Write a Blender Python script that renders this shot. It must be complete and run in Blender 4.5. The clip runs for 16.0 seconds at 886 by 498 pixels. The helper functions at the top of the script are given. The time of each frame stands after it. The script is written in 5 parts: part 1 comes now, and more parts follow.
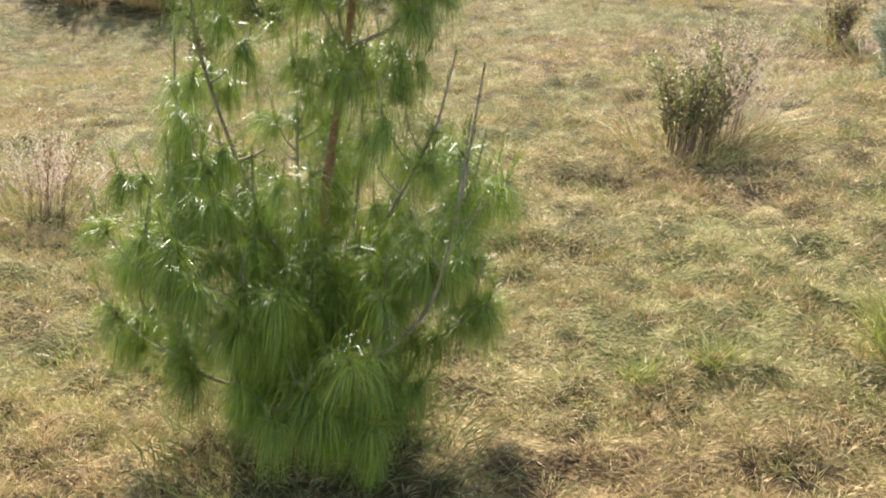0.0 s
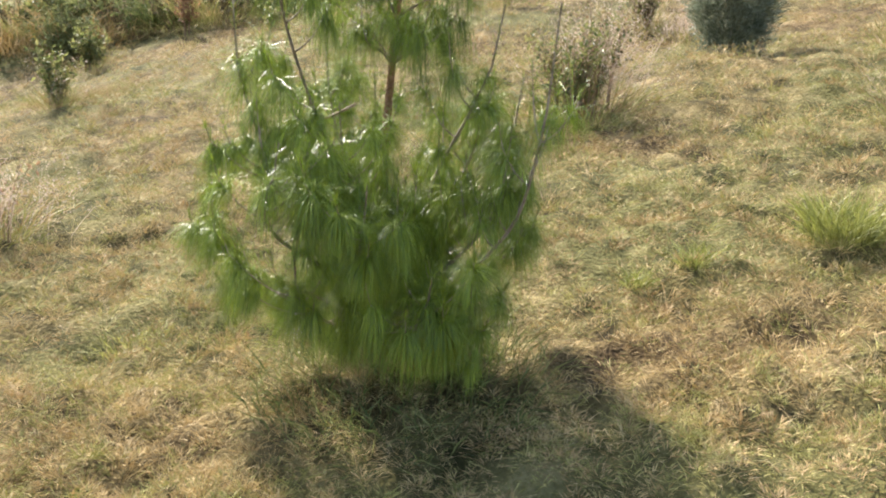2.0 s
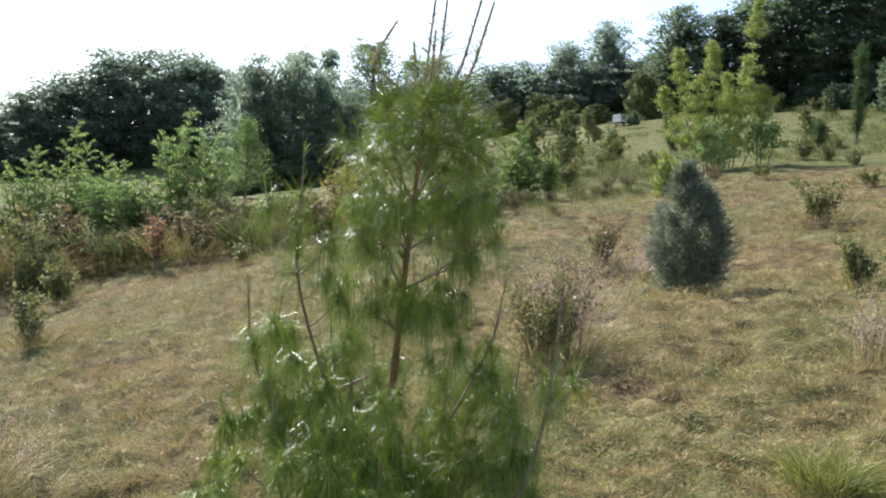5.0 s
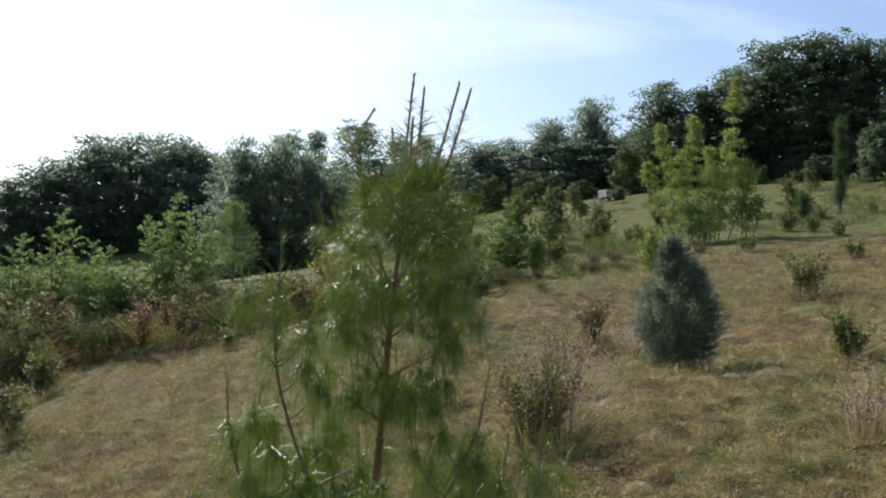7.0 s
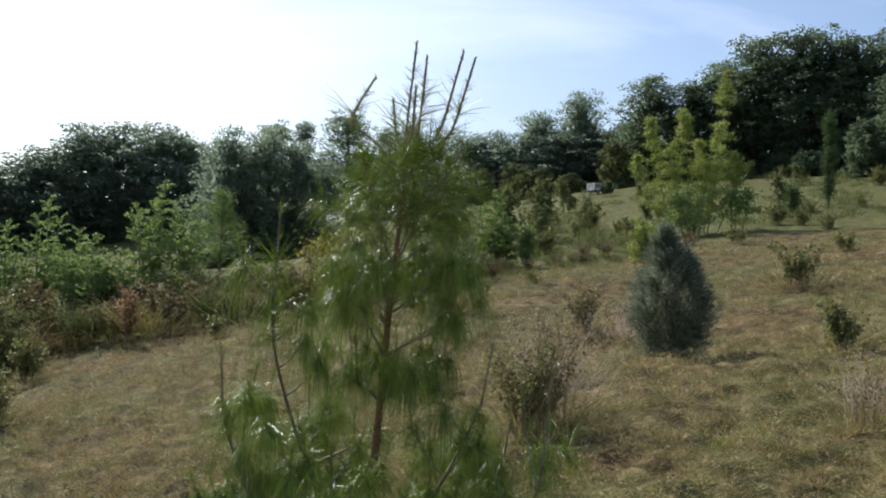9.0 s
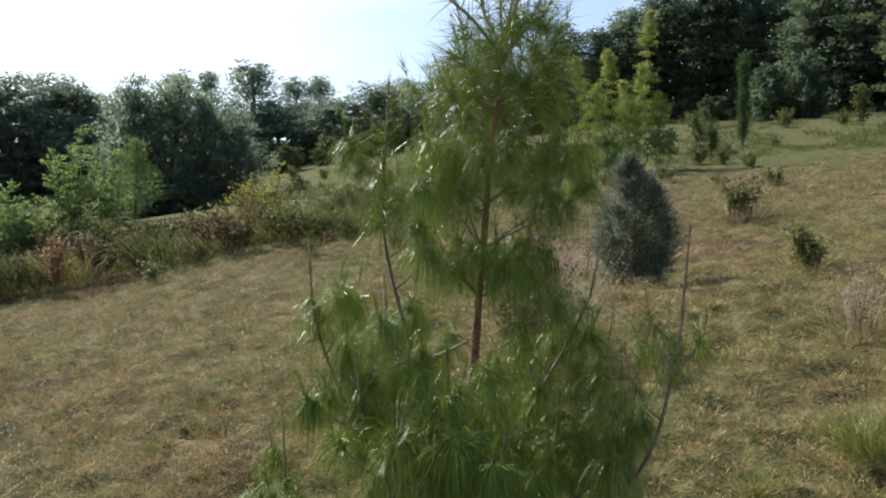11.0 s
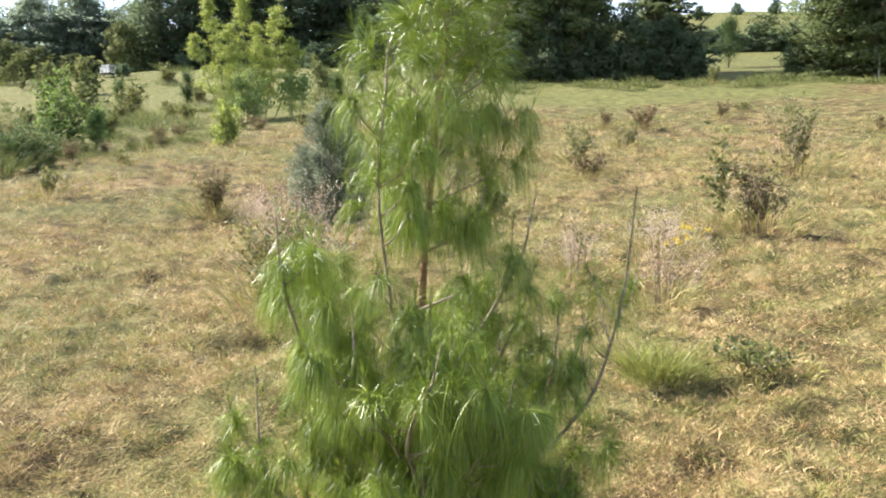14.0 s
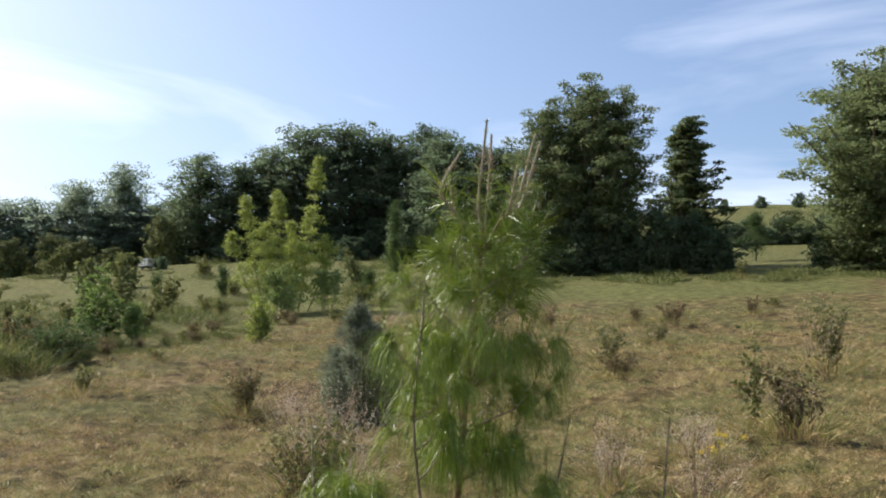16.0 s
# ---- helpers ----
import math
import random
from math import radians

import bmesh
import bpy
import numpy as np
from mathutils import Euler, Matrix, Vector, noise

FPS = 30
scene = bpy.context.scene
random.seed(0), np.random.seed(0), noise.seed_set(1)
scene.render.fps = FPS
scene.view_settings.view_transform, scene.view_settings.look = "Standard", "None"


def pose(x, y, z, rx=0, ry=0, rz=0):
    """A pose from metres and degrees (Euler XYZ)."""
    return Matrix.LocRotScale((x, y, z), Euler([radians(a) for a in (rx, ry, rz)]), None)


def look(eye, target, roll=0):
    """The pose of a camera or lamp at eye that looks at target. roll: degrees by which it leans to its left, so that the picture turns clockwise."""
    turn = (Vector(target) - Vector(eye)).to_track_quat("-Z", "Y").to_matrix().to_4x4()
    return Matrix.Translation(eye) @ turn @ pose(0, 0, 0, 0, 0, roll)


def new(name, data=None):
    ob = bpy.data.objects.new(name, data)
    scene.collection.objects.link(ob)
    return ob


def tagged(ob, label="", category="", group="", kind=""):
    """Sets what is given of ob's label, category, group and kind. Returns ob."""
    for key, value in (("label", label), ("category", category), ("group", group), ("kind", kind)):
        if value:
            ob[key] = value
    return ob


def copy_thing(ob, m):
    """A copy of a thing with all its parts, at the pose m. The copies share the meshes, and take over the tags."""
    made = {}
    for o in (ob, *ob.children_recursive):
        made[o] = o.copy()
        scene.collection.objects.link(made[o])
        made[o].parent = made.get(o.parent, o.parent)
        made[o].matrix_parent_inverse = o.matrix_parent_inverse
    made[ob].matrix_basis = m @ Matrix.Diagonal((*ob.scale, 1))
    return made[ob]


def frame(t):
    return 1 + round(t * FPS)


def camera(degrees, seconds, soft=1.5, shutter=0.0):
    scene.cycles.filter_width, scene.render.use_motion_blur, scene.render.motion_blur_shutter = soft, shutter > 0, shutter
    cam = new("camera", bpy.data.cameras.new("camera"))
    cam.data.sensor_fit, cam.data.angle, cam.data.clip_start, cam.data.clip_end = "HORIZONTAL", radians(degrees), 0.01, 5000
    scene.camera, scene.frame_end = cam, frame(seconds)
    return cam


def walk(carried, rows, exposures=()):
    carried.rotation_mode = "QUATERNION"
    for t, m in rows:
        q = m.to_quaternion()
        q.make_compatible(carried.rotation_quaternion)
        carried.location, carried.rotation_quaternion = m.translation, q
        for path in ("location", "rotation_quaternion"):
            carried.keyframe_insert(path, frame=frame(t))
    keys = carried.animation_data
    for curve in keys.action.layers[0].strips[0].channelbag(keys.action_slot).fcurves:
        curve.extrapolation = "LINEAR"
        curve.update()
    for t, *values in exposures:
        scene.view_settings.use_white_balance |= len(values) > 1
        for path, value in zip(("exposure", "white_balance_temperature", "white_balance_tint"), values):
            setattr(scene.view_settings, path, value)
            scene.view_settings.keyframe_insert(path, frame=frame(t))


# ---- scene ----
cam = camera(48.15, 16.0, soft=1.95)

# seconds, eye, target, lean
PATH = [
    (0, (0.798, -2.315, 1.587), (0.113, -0.526, 1.012), 7.53),
    (0.5, (0.566, -2.590, 1.522), (-0.002, -0.741, 1.015), 3.76),
    (1, (0.482, -2.718, 1.457), (0.017, -0.846, 0.930), 2.82),
    (1.5, (0.335, -2.928, 1.408), (-0.044, -1.028, 0.912), 4.24),
    (2, (0.198, -2.979, 1.350), (-0.101, -1.061, 0.868), 3.05),
    (2.5, (0.095, -3.042, 1.374), (-0.219, -1.145, 0.823), 1.80),
    (3, (0.062, -3.091, 1.394), (-0.221, -1.154, 0.981), 4.06),
    (3.5, (0.064, -3.107, 1.442), (-0.200, -1.147, 1.146), 3.93),
    (4, (0.073, -3.106, 1.467), (-0.173, -1.132, 1.263), 3.44),
    (4.5, (0.076, -3.112, 1.478), (-0.166, -1.129, 1.381), 2.85),
    (5, (0.050, -3.111, 1.500), (-0.189, -1.125, 1.463), 2.95),
    (7.5, (0.071, -3.061, 1.530), (-0.152, -1.077, 1.660), 1.47),
    (8, (0.068, -3.076, 1.516), (-0.156, -1.092, 1.634), 1.39),
    (10.5, (-0.339, -2.791, 1.348), (-0.479, -0.798, 1.445), 3.70),
    (11, (-0.571, -2.790, 1.273), (-0.569, -0.790, 1.291), 0.80),
    (11.5, (-0.846, -2.795, 1.171), (-0.668, -0.811, 0.992), 2.03),
    (12, (-1.036, -2.692, 1.088), (-0.737, -0.737, 0.789), -1.03),
    (12.5, (-1.189, -2.560, 1.093), (-0.728, -0.662, 0.662), 0.48),
    (13, (-1.351, -2.570, 1.139), (-0.687, -0.711, 0.816), -1.25),
    (13.5, (-1.524, -2.628, 1.214), (-0.762, -0.793, 0.989), -1.78),
    (14, (-1.597, -2.675, 1.301), (-0.796, -0.844, 1.215), 0.83),
    (14.5, (-1.619, -2.716, 1.359), (-0.788, -0.897, 1.401), 1.12),
    (15, (-1.619, -2.711, 1.387), (-0.791, -0.894, 1.509), 0.87),
    (15.5, (-1.630, -2.730, 1.397), (-0.854, -0.897, 1.590), 1.10),
    (16, (-1.639, -2.736, 1.415), (-0.906, -0.898, 1.707), 1.04),
]
EXPOSURES = [(0.0, 1.65, 6550, 14), (0.7, 1.55, 6550, 14), (1.5, 1.55, 6550, 14), (2.5, 1.75, 6500, 14), (3.0, 1.9, 6450, 14), (3.5, 1.85, 6350, 14), (4.0, 1.55, 6200, 13), (4.5, 1.38, 6050, 13), (5.0, 0.98, 6000, 12), (7.3, 0.19, 6050, 10), (8.0, 0.12, 6050, 10), (10.3, 0.22, 6100, 11), (11.0, 0.38, 6150, 11), (11.5, 0.72, 6400, 12), (12.0, 0.98, 6500, 13), (12.6, 1.47, 6650, 14), (13.3, 1.84, 6550, 14), (14.0, 1.64, 6450, 13), (15.0, 0.96, 6400, 12), (16.0, 0.50, 6450, 12)]
walk(cam, [(t, look(eye, target, lean)) for t, eye, target, lean in PATH], EXPOSURES)

# ---- sky and sun ----
SUN_AZIMUTH, SUN_HEIGHT = -40.0, 41.0  # degrees clockwise from +y, degrees up


def build_sky():
    world = bpy.data.worlds.new("sky")
    scene.world = world
    world.use_nodes = True
    nt = world.node_tree
    bg = nt.nodes["Background"]
    sky = nt.nodes.new("ShaderNodeTexSky")
    sky.sky_type, sky.sun_disc = "NISHITA", False
    sky.sun_elevation, sky.sun_rotation = radians(SUN_HEIGHT), radians(SUN_AZIMUTH)
    sky.dust_density, sky.air_density, sky.ozone_density = 2.1, 1.0, 2.5
    co = nt.nodes.new("ShaderNodeTexCoord")
    mp = nt.nodes.new("ShaderNodeMapping")
    mp.inputs["Scale"].default_value = (1.2, 2.2, 7.0)
    mp.inputs["Rotation"].default_value = (0.1, 0.15, 0.5)
    no = nt.nodes.new("ShaderNodeTexNoise")
    no.inputs["Scale"].default_value, no.inputs["Detail"].default_value = 1.3, 7
    no.inputs["Distortion"].default_value = 0.6
    ra = nt.nodes.new("ShaderNodeMapRange")
    ra.inputs["From Min"].default_value, ra.inputs["From Max"].default_value = 0.49, 1.2
    mix = nt.nodes.new("ShaderNodeMix")
    mix.data_type = "RGBA"
    mix.inputs["B"].default_value = (11.0, 11.2, 11.8, 1)
    nt.links.new(co.outputs["Generated"], mp.inputs["Vector"])
    nt.links.new(mp.outputs["Vector"], no.inputs["Vector"])
    nt.links.new(no.outputs["Fac"], ra.inputs["Value"])
    nt.links.new(ra.outputs["Result"], mix.inputs["Factor"])
    nt.links.new(sky.outputs["Color"], mix.inputs["A"])
    nt.links.new(mix.outputs["Result"], bg.inputs["Color"])
    bg.inputs["Strength"].default_value = 0.13
    sun = new("sun", bpy.data.lights.new("sun", "SUN"))
    sun.data.energy, sun.data.angle, sun.data.color = 5.0, radians(0.6), (1.0, 0.95, 0.85)
    a, e = radians(SUN_AZIMUTH), radians(SUN_HEIGHT)
    sun.matrix_world = look((0, 0, 0), (-math.sin(a) * math.cos(e), -math.cos(a) * math.cos(e), -math.sin(e)))


build_sky()

# ---- materials ----


def material(name, colours, rough=0.7, through_light=0.0, island=0.5, scale=3.0, fine=40.0, bump=0.0, specular=0.4, coord="Object", hue_object=False, patch=None, cover=None):
    """Colours on a ramp, chosen by noise of two sizes and by each island; through_light: the share that shines through a leaf.
    patch: (second ramp, size, low, high), mixed in by a broad noise."""
    m = bpy.data.materials.new(name)
    m.use_nodes = True
    nt = m.node_tree
    n, li = nt.nodes, nt.links
    bsdf = n["Principled BSDF"]
    out = n["Material Output"]
    co = n.new("ShaderNodeTexCoord")
    geo = n.new("ShaderNodeNewGeometry")

    def noise_at(size, detail=4.0):
        t = n.new("ShaderNodeTexNoise")
        t.inputs["Scale"].default_value, t.inputs["Detail"].default_value = size, detail
        li.new(co.outputs[coord], t.inputs["Vector"])
        return t.outputs["Fac"]

    def maths(op, a, b):
        t = n.new("ShaderNodeMath")
        t.operation = op
        for k, v in enumerate((a, b)):
            if isinstance(v, (int, float)):
                t.inputs[k].default_value = v
            else:
                li.new(v, t.inputs[k])
        return t.outputs[0]

    def ramp(cols, fac):
        r = n.new("ShaderNodeValToRGB")
        e = r.color_ramp.elements
        while len(e) < len(cols):
            e.new(0.5)
        for k, c in enumerate(cols):
            e[k].position = 0.12 + 0.76 * k / max(1, len(cols) - 1)
            e[k].color = (*c, 1)
        li.new(fac, r.inputs["Fac"])
        return r.outputs["Color"]

    big, small = noise_at(scale), noise_at(fine, 6.0)
    tone = maths("ADD", maths("MULTIPLY", big, 0.65), maths("MULTIPLY", small, 0.35))
    spread = n.new("ShaderNodeMapRange")
    spread.inputs["From Min"].default_value, spread.inputs["From Max"].default_value = 0.3, 0.7
    li.new(tone, spread.inputs["Value"])
    tone = spread.outputs["Result"]
    if island:
        tone = maths("ADD", maths("MULTIPLY", tone, 1 - island), maths("MULTIPLY", geo.outputs["Random Per Island"], island))
    if hue_object:
        info = n.new("ShaderNodeObjectInfo")
        tone = maths("ADD", maths("MULTIPLY", tone, 0.75), maths("MULTIPLY", info.outputs["Random"], 0.25))
    colour = ramp(colours, tone)
    if patch:
        cols, size, low, high = patch
        sel = n.new("ShaderNodeMapRange")
        sel.inputs["From Min"].default_value, sel.inputs["From Max"].default_value = low, high
        li.new(noise_at(size, 5.0), sel.inputs["Value"])
        mix = n.new("ShaderNodeMix")
        mix.data_type = "RGBA"
        li.new(sel.outputs["Result"], mix.inputs["Factor"])
        li.new(colour, mix.inputs["A"])
        li.new(ramp(cols, tone), mix.inputs["B"])
        colour = mix.outputs["Result"]
    if cover:
        att = n.new("ShaderNodeAttribute")
        att.attribute_name = "cover"
        mix = n.new("ShaderNodeMix")
        mix.data_type = "RGBA"
        li.new(att.outputs["Fac"], mix.inputs["Factor"])
        li.new(colour, mix.inputs["A"])
        li.new(ramp(cover, tone), mix.inputs["B"])
        colour = mix.outputs["Result"]
    li.new(colour, bsdf.inputs["Base Color"])
    bsdf.inputs["Roughness"].default_value = rough
    bsdf.inputs["Specular IOR Level"].default_value = specular
    if bump:
        b = n.new("ShaderNodeBump")
        b.inputs["Strength"].default_value, b.inputs["Distance"].default_value = bump, 0.03
        li.new(small, b.inputs["Height"])
        li.new(b.outputs["Normal"], bsdf.inputs["Normal"])
    if through_light:
        tr = n.new("ShaderNodeBsdfTranslucent")
        li.new(colour, tr.inputs["Color"])
        ms = n.new("ShaderNodeMixShader")
        ms.inputs["Fac"].default_value = through_light
        li.new(bsdf.outputs[0], ms.inputs[1])
        li.new(tr.outputs[0], ms.inputs[2])
        li.new(ms.outputs[0], out.inputs["Surface"])
    return m


STRAW = [(0.18, 0.112, 0.045), (0.40, 0.28, 0.118), (0.54, 0.40, 0.185), (0.66, 0.515, 0.28)]
GREEN = [(0.10, 0.11, 0.028), (0.22, 0.225, 0.058), (0.335, 0.32, 0.095), (0.45, 0.41, 0.155)]
M_GROUND = material("meadow_ground", [(0.028, 0.018, 0.009), (0.080, 0.054, 0.024), (0.165, 0.118, 0.052), (0.28, 0.21, 0.105)], 0.95, island=0, scale=5.0, fine=55.0, bump=1.0, specular=0.1,
                    patch=([(0.04, 0.04, 0.014), (0.08, 0.076, 0.026), (0.13, 0.12, 0.044), (0.20, 0.175, 0.075)], 0.7, 0.37, 0.60),
                    cover=[(0.05, 0.056, 0.018), (0.085, 0.092, 0.028), (0.13, 0.132, 0.042), (0.19, 0.178, 0.07)])
M_STRAW = material("dry_grass", STRAW, 0.65, 0.12, island=0.45, scale=2.0, fine=30.0, specular=0.25, patch=([(0.16, 0.092, 0.040), (0.32, 0.205, 0.088), (0.45, 0.31, 0.145), (0.56, 0.42, 0.225)], 1.4, 0.46, 0.60))
M_GRASS = material("mown_grass", STRAW, 0.65, 0.16, island=0.45, scale=2.0, fine=30.0, specular=0.3, patch=(GREEN, 9.0, 0.40, 0.52))
M_GREEN_BLADE = material("green_grass", GREEN, 0.5, 0.35, island=0.7, scale=3.0, specular=0.35)
M_RANK = material("rank_grass", [(0.05, 0.075, 0.02), (0.10, 0.125, 0.035), (0.17, 0.185, 0.055), (0.26, 0.25, 0.09)], 0.6, 0.3, island=0.7, scale=3.0, specular=0.25)
M_TUFT = material("yellow_green_grass", [(0.12, 0.14, 0.03), (0.23, 0.245, 0.055), (0.35, 0.345, 0.10)], 0.5, 0.35, island=0.7)
M_PLUME = material("pale_seed_grass", [(0.37, 0.27, 0.19), (0.51, 0.40, 0.30), (0.63, 0.53, 0.42)], 0.7, 0.35, island=0.7)
M_NEEDLE = material("pine_needles", [(0.05, 0.088, 0.010), (0.12, 0.178, 0.017), (0.22, 0.29, 0.028), (0.33, 0.40, 0.05)], 0.38, 0.20, island=0.6, scale=4.0, specular=0.36)
M_PINE_BARK = material("pine_bark", [(0.13, 0.07, 0.035), (0.27, 0.14, 0.07), (0.38, 0.22, 0.12)], 0.85, island=0, scale=8, fine=90, bump=0.8)
M_TWIG = material("pale_twig", [(0.11, 0.08, 0.052), (0.25, 0.19, 0.13), (0.40, 0.33, 0.25)], 0.7, island=0, scale=12, fine=120, bump=0.5)
M_CANDLE = material("pine_candle", [(0.20, 0.15, 0.09), (0.34, 0.27, 0.17), (0.40, 0.36, 0.26)], 0.7, 0.15, island=0.5)
M_BARK = material("grey_bark", [(0.06, 0.045, 0.035), (0.13, 0.10, 0.075), (0.20, 0.17, 0.13)], 0.9, island=0, scale=3, fine=25, bump=0.8)
M_BLUE = material("blue_green_sprays", [(0.065, 0.08, 0.045), (0.12, 0.14, 0.083), (0.215, 0.245, 0.165), (0.32, 0.355, 0.25)], 0.6, 0.35, island=0.55, scale=5.0)
M_FOREST = material("forest_leaves", [(0.06, 0.09, 0.052), (0.10, 0.14, 0.078), (0.145, 0.19, 0.10), (0.195, 0.245, 0.13)], 0.8, 0.66, island=0.25, scale=0.8, fine=6, hue_object=True, specular=0.2)
# Haze over the far wood is put into these paler, bluer leaf colours.
M_FOREST_HAZE = material("hazed_forest_leaves", [(0.13, 0.17, 0.12), (0.19, 0.24, 0.165), (0.25, 0.305, 0.21), (0.31, 0.365, 0.25)], 0.8, 0.78, island=0.3, scale=0.8, fine=6, hue_object=True, specular=0.2)
M_FOREST_WARM = material("olive_leaves", [(0.07, 0.085, 0.03), (0.12, 0.14, 0.05), (0.18, 0.195, 0.07), (0.24, 0.24, 0.095)], 0.8, 0.3, island=0.6, scale=0.8, fine=6, hue_object=True, specular=0.2)
M_FIELD_TREE = material("field_tree_leaves", [(0.075, 0.10, 0.045), (0.13, 0.165, 0.07), (0.19, 0.23, 0.10), (0.26, 0.30, 0.14)], 0.75, 0.50, island=0.6, scale=0.8, fine=6, hue_object=True, specular=0.2)
M_LIGHT_LEAF = material("light_green_leaves", [(0.10, 0.16, 0.045), (0.18, 0.26, 0.075), (0.27, 0.35, 0.11), (0.36, 0.43, 0.16)], 0.6, 0.45, island=0.6, scale=2.0, specular=0.3)
M_BAMBOO_LEAF = material("yellow_green_leaves", [(0.12, 0.17, 0.03), (0.22, 0.275, 0.05), (0.33, 0.375, 0.08), (0.44, 0.46, 0.14)], 0.5, 0.45, island=0.6, scale=2.0)
M_GOLD = material("golden_leaves", [(0.14, 0.14, 0.02), (0.26, 0.25, 0.04), (0.38, 0.34, 0.06), (0.46, 0.38, 0.08)], 0.5, 0.4, island=0.7)
M_YOUNG = material("young_conifer_leaves", [(0.09, 0.14, 0.035), (0.16, 0.23, 0.06), (0.24, 0.32, 0.09)], 0.6, 0.45, island=0.6, scale=3.0)
M_CULM = material("young_stem", [(0.12, 0.13, 0.05), (0.22, 0.22, 0.09), (0.30, 0.27, 0.14)], 0.6, island=0, scale=6)
M_DARK_CON = material("dark_conifer_leaves", [(0.045, 0.075, 0.025), (0.08, 0.125, 0.04), (0.13, 0.18, 0.06)], 0.7, 0.35, island=0.6, scale=3.0, hue_object=True, specular=0.2)
M_WEED_STEM = material("weed_stems", [(0.10, 0.06, 0.035), (0.20, 0.13, 0.07), (0.30, 0.21, 0.12)], 0.8, island=0.5, scale=6)
M_WEED_LEAF = material("weed_leaves", [(0.06, 0.08, 0.024), (0.12, 0.14, 0.042), (0.20, 0.205, 0.065), (0.29, 0.26, 0.105)], 0.5, 0.45, island=0.75)
M_BROWN_LEAF = material("dry_brown_leaves", [(0.07, 0.055, 0.028), (0.135, 0.108, 0.048), (0.21, 0.165, 0.075), (0.30, 0.245, 0.12)], 0.7, 0.35, island=0.75)
M_RED_LEAF = material("rust_red_leaves", [(0.17, 0.085, 0.045), (0.29, 0.165, 0.085), (0.40, 0.26, 0.14)], 0.6, 0.4, island=0.8)
M_YELLOW = material("yellow_petals", [(0.60, 0.42, 0.03), (0.75, 0.58, 0.06)], 0.5, 0.3, island=0.7)
M_WHITE = material("white_paint", [(0.62, 0.62, 0.60), (0.78, 0.78, 0.76), (0.82, 0.82, 0.80)], 0.45, island=0, scale=2, fine=15)
M_DARK_METAL = material("dark_paint", [(0.012, 0.013, 0.016), (0.025, 0.027, 0.03)], 0.3, island=0, scale=2)
M_RUBBER = material("tyre_rubber", [(0.015, 0.015, 0.015), (0.03, 0.03, 0.03)], 0.85, island=0, scale=6)
M_POST = material("weathered_post", [(0.18, 0.15, 0.12), (0.30, 0.26, 0.21), (0.38, 0.34, 0.28)], 0.9, island=0, scale=6, fine=50, bump=0.6)
M_PALE = material("bleached_litter", [(0.40, 0.34, 0.27), (0.55, 0.49, 0.40), (0.66, 0.60, 0.52)], 0.85, 0.15, island=0.8)

# ---- ground form ----


def bump_at(x, y, cx, cy, amp, r):
    return amp * np.exp(-((x - cx) ** 2 + (y - cy) ** 2) / (r * r))


def height(x, y):
    """The hillside's height; works on numbers and arrays."""
    x, y = np.asarray(x, float), np.asarray(y, float)
    z = 0.20 + 0.115 * x + 0.135 * y
    z = z + bump_at(x, y, -9.5, 8.5, -1.0, 4.2) + bump_at(x, y, -14, 38, -1.2, 12) + bump_at(x, y, 62, 76, 3.0, 26) + bump_at(x, y, 3, 44, 0.6, 11) + bump_at(x, y, 10, 9, -0.35, 4) + bump_at(x, y, 0.6, 7.9, -0.34, 2.0)
    z = z + 0.030 * np.sin(1.7 * x + 0.6 * y) * np.sin(1.1 * y - 0.5 * x) + 0.006 * np.sin(0.9 * x + 7.0 * y + 0.8 * np.sin(1.3 * x)) * np.clip((y - 2) / 2, 0, 1)
    r = np.hypot(x, y)
    w = np.clip((r - 110) / 180, 0, 1)
    w = w * w * (3 - 2 * w)
    return z * (1 - w) + 9.0 * w


def value_noise(x, y, size, seed):
    """Smooth random lumps of about that size, 0 to 1."""
    x, y = np.asarray(x, float) / size, np.asarray(y, float) / size
    ix, iy = np.floor(x), np.floor(y)
    fx, fy = x - ix, y - iy
    fx, fy = fx * fx * (3 - 2 * fx), fy * fy * (3 - 2 * fy)

    def corner(a, c):
        s = np.sin(a * 127.1 + c * 311.7 + seed * 74.7) * 43758.5453
        return s - np.floor(s)

    low = corner(ix, iy) * (1 - fx) + corner(ix + 1, iy) * fx
    high = corner(ix, iy + 1) * (1 - fx) + corner(ix + 1, iy + 1) * fx
    return low * (1 - fy) + high * fy


def lumps(x, y):
    """The small tussocks and hollows of the cut field, in metres."""
    near = np.clip(1.3 - np.hypot(x, y) / 18, 0, 1)
    u, v = 0.8 * x + 0.6 * y, 0.8 * y - 0.6 * x
    mound = np.clip(value_noise(u, v, 0.13, 1) - 0.42, 0, 1) * 0.7 + np.clip(value_noise(x, y, 0.27, 4) - 0.4, 0, 1) * 0.35
    swath = value_noise(0.16 * x + 0.02 * y, y - 0.12 * x, 0.34, 8) - 0.5
    return near * (0.10 * mound + 0.075 * swath - 0.035 + 0.06 * (value_noise(x, y, 0.11, 2) - 0.5) + 0.03 * (value_noise(u, v, 0.9, 3) - 0.5))


def hz(x, y):
    return float(height(x, y))


# ---- mesh helpers ----


